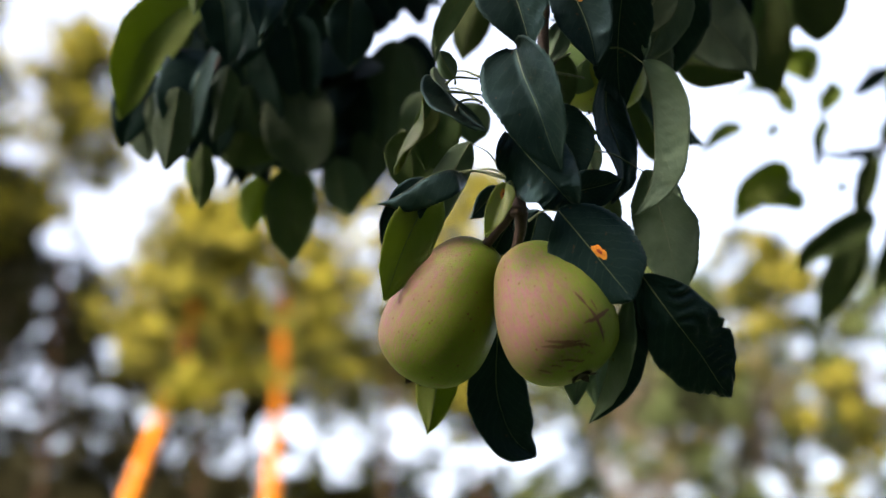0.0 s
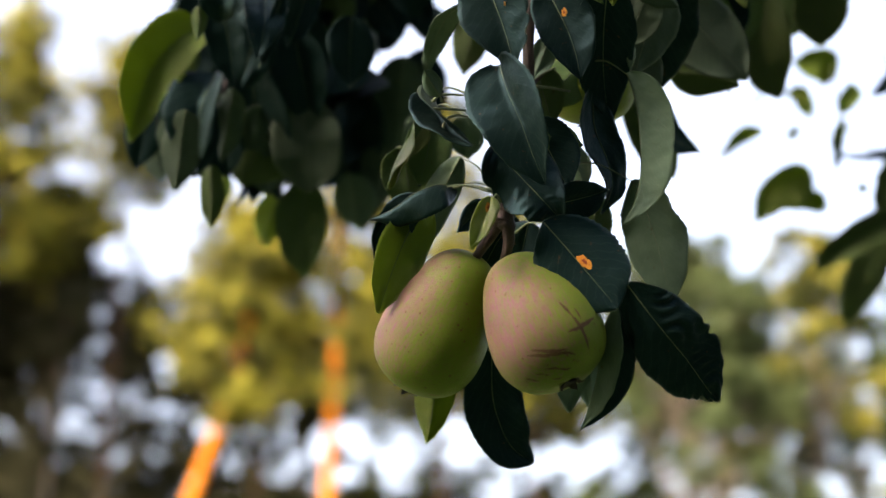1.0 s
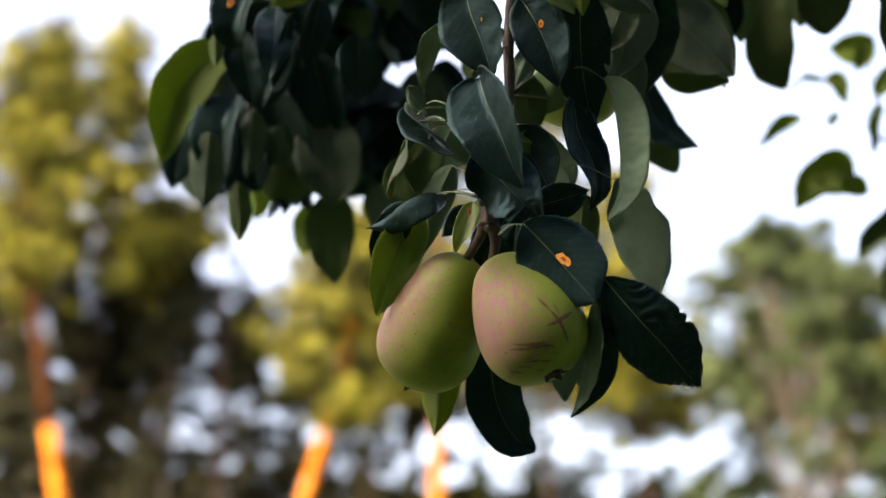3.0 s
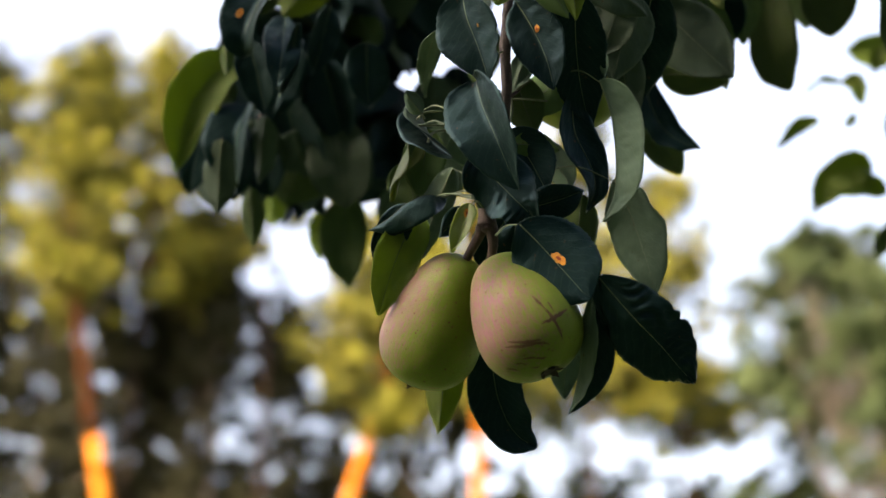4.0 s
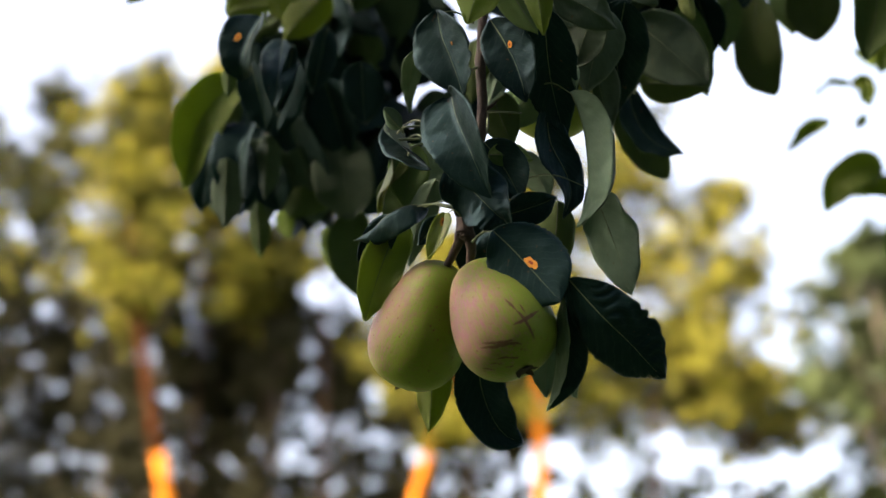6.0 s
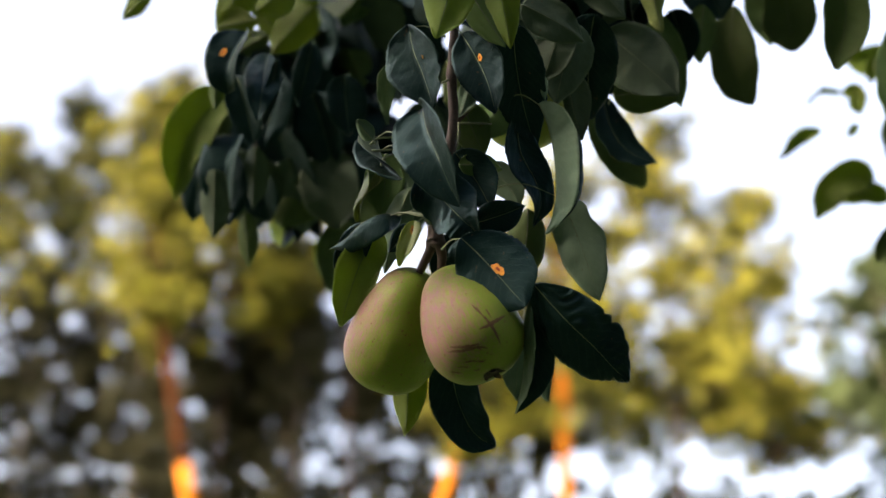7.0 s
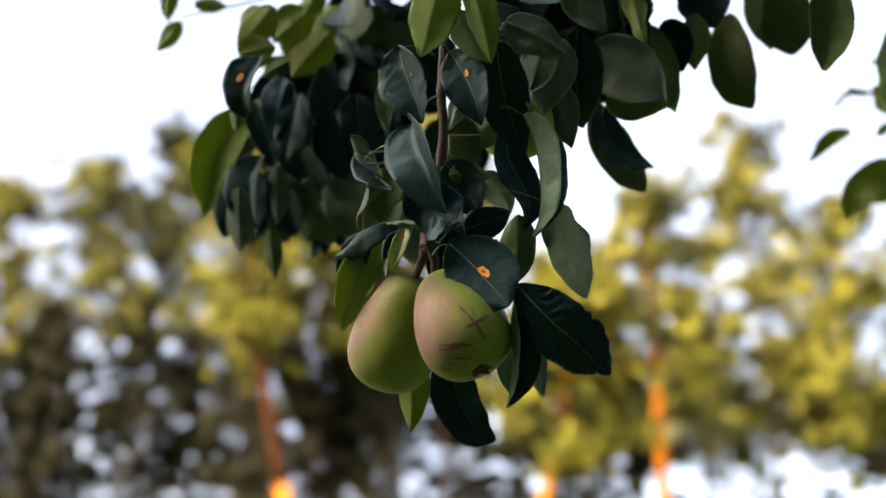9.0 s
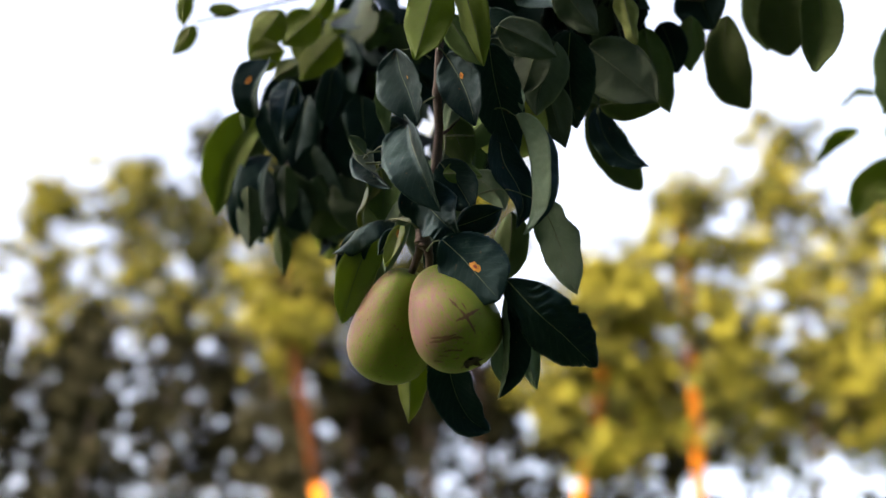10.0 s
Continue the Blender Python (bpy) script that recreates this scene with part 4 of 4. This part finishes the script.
        for layer in (0, 1):
            for i in range(6):
                for j in range(4):
                    t = a + layer * 35 + i * 5 + j
                    faces.append((t, t + 5, t + 6, t + 1) if layer == 0 else (t, t + 1, t + 6, t + 5))
                    slots.append(layer)
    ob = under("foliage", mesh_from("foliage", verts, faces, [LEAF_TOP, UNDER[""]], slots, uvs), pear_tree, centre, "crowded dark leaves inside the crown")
    tagged(ob, kind="stuff")


foliage((-0.196, 0.340, 2.122), (0.085, 0.10, 0.105), 112, 5)
foliage((0.098, 0.149, 2.087), (0.05, 0.06, 0.035), 34, 6)
foliage((-0.125, 0.287, 2.220), (0.11, 0.10, 0.05), 40, 7)
foliage((0.077, 0.116, 2.112), (0.09, 0.07, 0.04), 45, 8)
# Unseen leaves added on the right to block light from that side.
foliage((1.30, -0.30, 1.85), (0.42, 0.75, 0.62), 620, 9)


# ---- pears ----
def pear_profile(s):
    """Radius over the greatest radius, from the stalk (0) to the eye (1)."""
    knots = [(0, 0.0), (0.004, 0.14), (0.015, 0.28), (0.05, 0.44), (0.12, 0.60), (0.23, 0.745), (0.36, 0.875), (0.50, 0.965), (0.64, 1.0), (0.76, 0.965), (0.87, 0.83), (0.94, 0.62), (0.98, 0.40), (0.995, 0.22), (0.985, 0.12), (0.97, 0.0)]
    n = len(knots) - 1
    i = min(int(s * n), n - 1)
    f = s * n - i
    k = [knots[max(0, min(n, j))] for j in (i - 1, i, i + 1, i + 2)]
    return [0.5 * (2 * k[1][c] + (k[2][c] - k[0][c]) * f + (2 * k[0][c] - 5 * k[1][c] + 4 * k[2][c] - k[3][c]) * f * f + (3 * k[1][c] - k[0][c] - 3 * k[2][c] + k[3][c]) * f ** 3) for c in (0, 1)]


def pear_point(s, a, height, radius, seed):
    z, r = pear_profile(s)
    p = Vector((math.cos(a), math.sin(a), 0))
    lump = 1 + 0.035 * noise.noise(p * 1.3 + Vector((seed, 0, z * 1.5))) + 0.012 * math.cos(5 * a + seed) * max(0, z - 0.75) * 4
    return Vector((math.cos(a) * r * radius * lump, math.sin(a) * r * radius * lump, -z * height))


def pear(top, bottom, radius, blush, seed, label):
    top, bottom = Vector(top), Vector(bottom)
    height = (bottom - top).length
    z = (top - bottom).normalized()
    x = Vector(blush)
    x = (x - z * x.dot(z)).normalized()
    turn = Matrix((x, z.cross(x), z)).transposed().to_4x4()
    thing = tagged(new("pear"), label, "pear", "pears on the tree")
    thing.matrix_world = Matrix.Translation(top) @ turn
    rows, cols = 60, 48
    verts, faces = [], []
    for i in range(rows + 1):
        for j in range(cols):
            verts.append(pear_point(i / rows, 2 * math.pi * j / cols, height, radius, seed))
    for i in range(rows):
        for j in range(cols):
            a, b = i * cols + j, i * cols + (j + 1) % cols
            faces.append((a, a + cols, b + cols, b))
    body = new("body", mesh_from("pear_body", verts, faces, [PEAR_SKIN]))
    body.parent = thing
    verts, faces = [], []
    rng = random.Random(seed)
    for k in range(5):
        a = 2 * math.pi * k / 5 + rng.uniform(-0.2, 0.2)
        d, n = Vector((math.cos(a), math.sin(a), 0)), Vector((-math.sin(a), math.cos(a), 0))
        zz = -0.972 * height
        f = len(verts)
        verts += [d * 0.001 - n * 0.002 + Vector((0, 0, zz)), d * 0.001 + n * 0.002 + Vector((0, 0, zz)),
                  d * 0.0045 + n * 0.0016 + Vector((0, 0, zz - 0.0035)), d * 0.0045 - n * 0.0016 + Vector((0, 0, zz - 0.0035)), d * rng.uniform(0.004, 0.008) + Vector((0, 0, zz - rng.uniform(0.004, 0.007)))]
        faces += [(f, f + 1, f + 2, f + 3), (f + 3, f + 2, f + 4)]
    f = len(verts)
    verts += [Vector((0.0052 * math.cos(k * math.pi / 6), 0.0052 * math.sin(k * math.pi / 6), -0.9885 * height - 0.0005)) for k in range(12)]
    faces.append(tuple(f + k for k in reversed(range(12))))
    eye = tagged(new("calyx", mesh_from("calyx", verts, faces, [CALYX], smooth=False)), "dry black calyx at the eye")
    eye.parent = thing
    eye.scale = (1.5, 1.5, 1.0)
    return thing


def scar(thing, height, radius, seed, s0, a0, s1, a1, width):
    """A russet scratch on a pear's skin, from one place of it to another."""
    rng = random.Random(int(s0 * 1000) + int(a0 * 77))
    verts, faces, n = [], [], 12
    wide = Vector((a1 - a0, (s1 - s0) * 2.4)).normalized()
    for i in range(n + 1):
        t = i / n
        w = 1.25 * width * math.sin(math.pi * (0.06 + 0.88 * t)) * rng.uniform(0.7, 1.15) / radius
        s, a = s0 + (s1 - s0) * t + rng.uniform(-1, 1) * 0.002 + 0.005 * math.sin(5 * t + s0 * 40), a0 + (a1 - a0) * t
        for v in (-0.5, 0.5):
            p = pear_point(s + v * w * wide.x * 0.42, a - v * w * wide.y, height, radius, seed)
            out = Vector((p.x, p.y, 0)).normalized()
            verts.append(p + out * 0.00025 + Vector((0, 0, -0.00012 if s > 0.7 else 0)))
    for i in range(n):
        faces.append((2 * i, 2 * i + 1, 2 * i + 3, 2 * i + 2))
    ob = tagged(new("scratch", mesh_from("scratch", verts, faces, [RUSSET])), "brown russet scratch")
    ob.parent = thing


PEAR_R = ((-0.035, 0.035, 1.808), (0.000, 0.026, 1.723))
PEAR_L = ((-0.056, 0.046, 1.815), (-0.092, 0.105, 1.740))
pear_right = pear(*PEAR_R, 0.0370, (-1.0, -0.45, 0.25), 1, "ripening pear with a pink cheek and russet scratches")
pear_left = pear(*PEAR_L, 0.0372, (-1.0, -0.28, 0.30), 2, "green pear with a pink-flushed cheek")
pear_back = pear((0.032, 0.038, 2.001), (0.032, 0.068, 1.929), 0.033, (0.3, 1.0, 0.2), 3, "yellow-green pear half hidden behind leaves")
cam.data.dof.focus_object = pear_right
HEIGHT_R = (Vector(PEAR_R[1]) - Vector(PEAR_R[0])).length
for s0, a0, s1, a1, w in [(0.493, 1.13, 0.565, 1.23, 0.0015), (0.56, 1.22, 0.694, 1.46, 0.0020), (0.614, 1.06, 0.584, 1.69, 0.0015), (0.613, 0.33, 0.674, 0.95, 0.0011),
                          (0.620, 0.21, 0.690, 0.98, 0.0012), (0.650, 0.62, 0.705, 1.10, 0.0010), (0.700, 0.30, 0.765, 0.85, 0.0010), (0.679, -0.23, 0.732, -0.08, 0.0013),
                          (0.771, 0.22, 0.803, 0.49, 0.0011), (0.745, 0.66, 0.76, 0.93, 0.0009), (0.53, 1.33, 0.58, 1.37, 0.0010), (0.70, 0.05, 0.735, 0.30, 0.0008)]:
    scar(pear_right, HEIGHT_R, 0.0370, 1, s0, a0, s1, a1, w)


# ---- trees in the distance ----
def blades(rng, verts, faces, centre, spread, count, size, thin, flat=0.6):
    """A clump of small leaf or needle tufts."""
    for _ in range(count):
        c = centre + Vector((rng.gauss(0, spread), rng.gauss(0, spread), rng.gauss(0, spread * flat)))
        d = Vector((rng.gauss(0, 1), rng.gauss(0, 1), rng.gauss(0.3, 0.8))).normalized()
        s = d.orthogonal().normalized()
        s = Matrix.Rotation(rng.uniform(0, 6.28), 3, d) @ s
        L = size * rng.uniform(0.6, 1.3)
        a = len(verts)
        verts += [c - s * (thin * L * 0.3), c + s * (thin * L * 0.3), c + d * (0.6 * L) + s * (thin * L), c + d * L, c + d * (0.6 * L) - s * (thin * L)]
        faces.append((a, a + 1, a + 2, a + 3, a + 4))


def pine(x, y, height, crown_low, reach, bow, seed, trunk_r=0.2, needles=None, thick=1.0, bark=None, split=None, label="tall pine with orange bark and needles coloured in patches of sun and shade"):
    """A pine: a bowed trunk, limbs, and a crown of needle tufts carried at their ends."""
    rng = random.Random(seed)
    at = Vector((x, y, -0.1))
    thing = tagged(new("pine_tree"), label, "tree", "pines beyond the garden")
    thing.location = at
    spine = smooth_path([Vector((bow[0] * k, bow[1] * k + 0.12 * math.sin(7 * k + seed), height * t)) for t, k in ((0, 0), (0.25, 0.15), (0.5, 0.6), (0.75, 1.0), (1.0, 1.05))], 6)
    radii = [trunk_r * (1 - 0.72 * i / (len(spine) - 1)) for i in range(len(spine))]
    v, f = tube_data(spine, radii, 10, 0.08, rng)
    # above the split a duller bark colour imitates the crown's shade
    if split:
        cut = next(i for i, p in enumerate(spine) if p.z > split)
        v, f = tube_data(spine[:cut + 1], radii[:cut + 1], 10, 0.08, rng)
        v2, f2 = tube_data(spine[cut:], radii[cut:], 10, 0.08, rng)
        under("upper_trunk", mesh_from("upper_trunk", v2, f2, [SHADED_ORANGE_BARK]), thing, at, "upper trunk coloured duller for the crown's shade")
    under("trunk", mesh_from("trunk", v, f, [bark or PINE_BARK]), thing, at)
    limbs_v, limbs_f, verts, faces = [], [], [], []
    count = int(34 * thick)
    for k in range(count):
        t = crown_low / height + (1 - crown_low / height) * (k + rng.random()) / count
        i = min(int(t * (len(spine) - 1)), len(spine) - 2)
        p = spine[i].lerp(spine[i + 1], t * (len(spine) - 1) - i)
        share = (t - crown_low / height) / (1 - crown_low / height)
        r = reach * (1.02 - share) ** 0.55 * rng.uniform(0.4, 1.25) * (0.7 + 0.6 * min(share * 3, 0.5))
        a = rng.uniform(0, 6.28)
        tip = p + Vector((math.cos(a) * r, math.sin(a) * r, r * rng.uniform(-0.05, 0.5)))
        path = [p, p.lerp(tip, 0.5) + Vector((0, 0, -0.06 * r)), tip]
        tv, tf = tube_data(path, [0.05, 0.03, 0.012], 5, 0, None, len(limbs_v))
        limbs_v += tv
        limbs_f += tf
        for j in range(7):
            c = p.lerp(tip, 0.3 + 0.11 * j) + Vector((rng.gauss(0, 0.40), rng.gauss(0, 0.40), rng.gauss(0.15, 0.3)))
            blades(rng, verts, faces, c, rng.uniform(0.10, 0.22), rng.randint(10, 24), 0.36, 0.26, 0.6)
        # loose sprigs past the end of the limb
        for j in range(3):
            c = tip + (tip - p) * rng.uniform(0.05, 0.4) + Vector((rng.gauss(0, 0.45), rng.gauss(0, 0.45), rng.gauss(0.35, 0.45)))
            blades(rng, verts, faces, c, 0.12, 5, 0.34, 0.2, 1.0)
    tagged(under("branchwork", mesh_from("branchwork", limbs_v, limbs_f, [SHADED_BROWN_BARK]), thing, at), kind="stuff")
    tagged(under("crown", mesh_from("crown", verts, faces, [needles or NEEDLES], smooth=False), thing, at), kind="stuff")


def broad_tree(x, y, height, low, reach, seed, label, mat=None, count=150):
    """A leafy tree: trunk, limbs and a crown of many small leaf clumps with gaps."""
    rng = random.Random(seed)
    at = Vector((x, y, -0.1))
    thing = tagged(new("leafy_tree"), label, "tree", "leafy trees beyond the garden")
    thing.location = at
    spine = smooth_path([Vector((0.4 * math.sin(3 * t + seed), 0.3 * math.cos(2 * t), height * 0.8 * t)) for t in (0, 0.3, 0.6, 1.0)], 6)
    v, f = tube_data(spine, [0.24 * (1 - 0.8 * i / (len(spine) - 1)) for i in range(len(spine))], 10, 0.06, rng)
    under("trunk", mesh_from("trunk", v, f, [OLD_BARK]), thing, at)
    limbs_v, limbs_f, verts, faces = [], [], [], []
    for k in range(count):
        z = rng.uniform(0, 1)
        if z < 0.5 and rng.random() < 0.6:
            continue
        r = reach * math.sin(math.pi * min(0.97, 0.18 + 0.78 * z)) ** 0.7 * math.sqrt(rng.uniform(0.15, 1.15))
        a = rng.uniform(0, 6.28)
        c = Vector((math.cos(a) * r, math.sin(a) * r, low + (height - low) * z))
        i = min(int(len(spine) * (0.25 + 0.6 * z)), len(spine) - 1)
        if k % 3 == 0:
            tv, tf = tube_data([spine[i], spine[i].lerp(c, 0.55) + Vector((0, 0, 0.2)), c], [0.06, 0.035, 0.012], 5, 0, None, len(limbs_v))
            limbs_v += tv
            limbs_f += tf
        blades(rng, verts, faces, c, rng.uniform(0.22, 0.36), 60, 0.30, 0.5)
    tagged(under("branchwork", mesh_from("branchwork", limbs_v, limbs_f, [OLD_BARK]), thing, at), kind="stuff")
    tagged(under("crown", mesh_from("crown", verts, faces, [mat or FOLIAGE], smooth=False), thing, at), kind="stuff")


def thicket(name, label, first, last, tall, count, mat, seed):
    """Low dense growth under the far trees."""
    rng = random.Random(seed)
    verts, faces = [], []
    for _ in range(count):
        x, y = rng.uniform(first, last), rng.uniform(44, 50)
        h = tall + 1.5 * noise.noise(Vector((x * 0.12, 3, 0))) + 1.0 * noise.noise(Vector((x * 0.5, 8, 0)))
        blades(rng, verts, faces, Vector((x, y, h * math.sqrt(rng.random()))), rng.uniform(0.16, 0.34), 26, 0.40, 0.42)
    for _ in range(count // 9):
        blades(rng, verts, faces, Vector((rng.uniform(first, last), rng.uniform(44, 50), tall + rng.uniform(-0.6, 3.0))), rng.uniform(0.12, 0.3), 14, 0.36, 0.35)
    tagged(new(name, mesh_from(name, verts, faces, [mat], smooth=False)), label, "bushes", kind="stuff")


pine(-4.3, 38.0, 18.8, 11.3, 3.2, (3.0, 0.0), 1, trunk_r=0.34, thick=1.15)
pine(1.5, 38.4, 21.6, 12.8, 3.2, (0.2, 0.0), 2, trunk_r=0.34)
pine(-0.8, 40.5, 19.4, 14.2, 3.2, (0.2, 0.1), 12, trunk_r=0.1, thick=1.2, bark=SHADED_BROWN_BARK)
pine(5.2, 39.6, 24.4, 12.0, 4.6, (0.4, 0.3), 33, trunk_r=0.13, thick=1.25, bark=SHADED_BROWN_BARK)
pine(9.0, 40.2, 21.6, 11.6, 4.6, (-0.5, 0.3), 4, trunk_r=0.13, thick=1.2, bark=SHADED_BROWN_BARK)
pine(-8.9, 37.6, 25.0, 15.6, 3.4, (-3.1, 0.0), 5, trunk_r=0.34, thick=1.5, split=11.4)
pine(-10.6, 42.0, 28.2, 21.0, 2.4, (0.2, 0.0), 14, trunk_r=0.12, thick=1.1, bark=SHADED_BROWN_BARK, label="slender pine with bark coloured brown for shade")
pine(-14.2, 45.5, 30.6, 19.6, 3.0, (0.3, 0.0), 13, trunk_r=0.12, thick=1.1, bark=SHADED_BROWN_BARK)
pine(-17.6, 45.5, 29.6, 19.2, 4.0, (-0.6, 0.0), 6, trunk_r=0.15, thick=1.4, needles=NEEDLES_HALF_SHADE, bark=SHADED_BROWN_BARK, label="tall pine with bark coloured brown for shade")
pine(-22.2, 45.5, 28.4, 18.6, 4.2, (0.3, 0.0), 7, trunk_r=0.15, thick=1.2, bark=SHADED_BROWN_BARK, label="tall pine with bark coloured brown for shade")
pine(-5.6, 41.0, 26.6, 20.2, 2.8, (-0.2, 0.0), 10, trunk_r=0.12, thick=1.25, bark=SHADED_BROWN_BARK)
pine(-8.4, 41.5, 20.5, 17.5, 2.4, (0.5, 0.0), 8, trunk_r=0.10, thick=0.8, bark=SHADED_BROWN_BARK, label="slender pine with bark coloured brown for shade")
pine(-26.5, 46.0, 28.0, 18.0, 3.8, (0.3, 0.0), 9, trunk_r=0.15, bark=SHADED_BROWN_BARK, label="tall pine with bark coloured brown for shade")


def sparse(rng, x, z):
    """The open storey between the undergrowth and the crowns, where few boughs are left."""
    return 11.8 + 0.5 * math.sin(x * 1.3) < z < 13.9 + 0.6 * math.sin(x * 0.7) and rng.random() < (0.66 if x > -12 else 0.25)


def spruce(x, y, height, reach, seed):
    """A spruce, its dark colour put in for the wood's shade: drooping tiers of twigs that taper to a point."""
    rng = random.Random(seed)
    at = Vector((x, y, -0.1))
    thing = tagged(new("spruce_tree"), "spruce coloured dark for the shade at the back of the wood", "tree", "spruces behind the pines")
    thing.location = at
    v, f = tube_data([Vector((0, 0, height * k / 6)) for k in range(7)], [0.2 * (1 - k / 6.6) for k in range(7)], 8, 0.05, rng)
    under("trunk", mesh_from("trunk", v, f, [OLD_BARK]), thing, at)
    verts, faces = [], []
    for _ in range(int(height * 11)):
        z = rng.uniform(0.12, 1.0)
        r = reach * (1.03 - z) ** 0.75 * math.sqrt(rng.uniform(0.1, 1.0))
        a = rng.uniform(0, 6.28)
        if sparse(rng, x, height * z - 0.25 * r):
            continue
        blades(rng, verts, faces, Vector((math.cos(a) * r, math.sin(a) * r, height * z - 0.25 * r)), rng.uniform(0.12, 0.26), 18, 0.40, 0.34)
    tagged(under("crown", mesh_from("crown", verts, faces, [NEEDLES_DEEP_SHADE], smooth=False), thing, at), kind="stuff")


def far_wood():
    """Tangled tops and side boughs between the spruces, coloured dark for shade."""
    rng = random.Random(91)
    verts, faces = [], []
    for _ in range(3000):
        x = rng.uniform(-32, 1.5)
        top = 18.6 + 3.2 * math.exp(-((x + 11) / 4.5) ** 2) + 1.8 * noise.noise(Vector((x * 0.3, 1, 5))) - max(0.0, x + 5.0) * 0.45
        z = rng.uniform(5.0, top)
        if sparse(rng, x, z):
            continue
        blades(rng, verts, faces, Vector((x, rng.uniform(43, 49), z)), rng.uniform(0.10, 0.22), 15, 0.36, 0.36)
    tagged(new("wood_edge", mesh_from("wood_edge", verts, faces, [NEEDLES_DEEP_SHADE], smooth=False)), "tangled boughs coloured dark for the shade at the edge of the wood", "wood", kind="stuff")


far_wood()
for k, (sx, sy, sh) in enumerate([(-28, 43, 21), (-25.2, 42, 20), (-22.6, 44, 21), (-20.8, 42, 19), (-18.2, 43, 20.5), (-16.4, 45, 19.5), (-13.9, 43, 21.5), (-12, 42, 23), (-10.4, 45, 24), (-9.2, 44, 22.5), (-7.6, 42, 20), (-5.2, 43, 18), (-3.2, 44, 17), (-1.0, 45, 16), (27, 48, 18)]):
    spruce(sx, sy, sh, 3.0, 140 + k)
for k, (px, py, ph) in enumerate([(0.5, 54, 20.5), (4, 56, 22), (8, 53, 20), (12, 55, 19)]):
    pine(px, py, ph, 15.5, 3.6, (0.4, 0.2), 40 + k, trunk_r=0.14, thick=1.2, bark=SHADED_BROWN_BARK, label="pine in the second row of the wood")
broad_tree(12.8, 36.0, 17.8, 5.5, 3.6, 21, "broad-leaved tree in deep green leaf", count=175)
broad_tree(18.0, 38.0, 18.8, 4.0, 4.2, 22, "broad-leaved tree with leaves mottled dark green and yellow", YELLOW_MOTTLED, 110)
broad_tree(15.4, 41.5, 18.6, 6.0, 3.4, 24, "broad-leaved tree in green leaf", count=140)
broad_tree(21.0, 42.0, 19.6, 6.0, 4.0, 25, "broad-leaved tree with leaves mottled dark green and yellow", YELLOW_MOTTLED, 110)
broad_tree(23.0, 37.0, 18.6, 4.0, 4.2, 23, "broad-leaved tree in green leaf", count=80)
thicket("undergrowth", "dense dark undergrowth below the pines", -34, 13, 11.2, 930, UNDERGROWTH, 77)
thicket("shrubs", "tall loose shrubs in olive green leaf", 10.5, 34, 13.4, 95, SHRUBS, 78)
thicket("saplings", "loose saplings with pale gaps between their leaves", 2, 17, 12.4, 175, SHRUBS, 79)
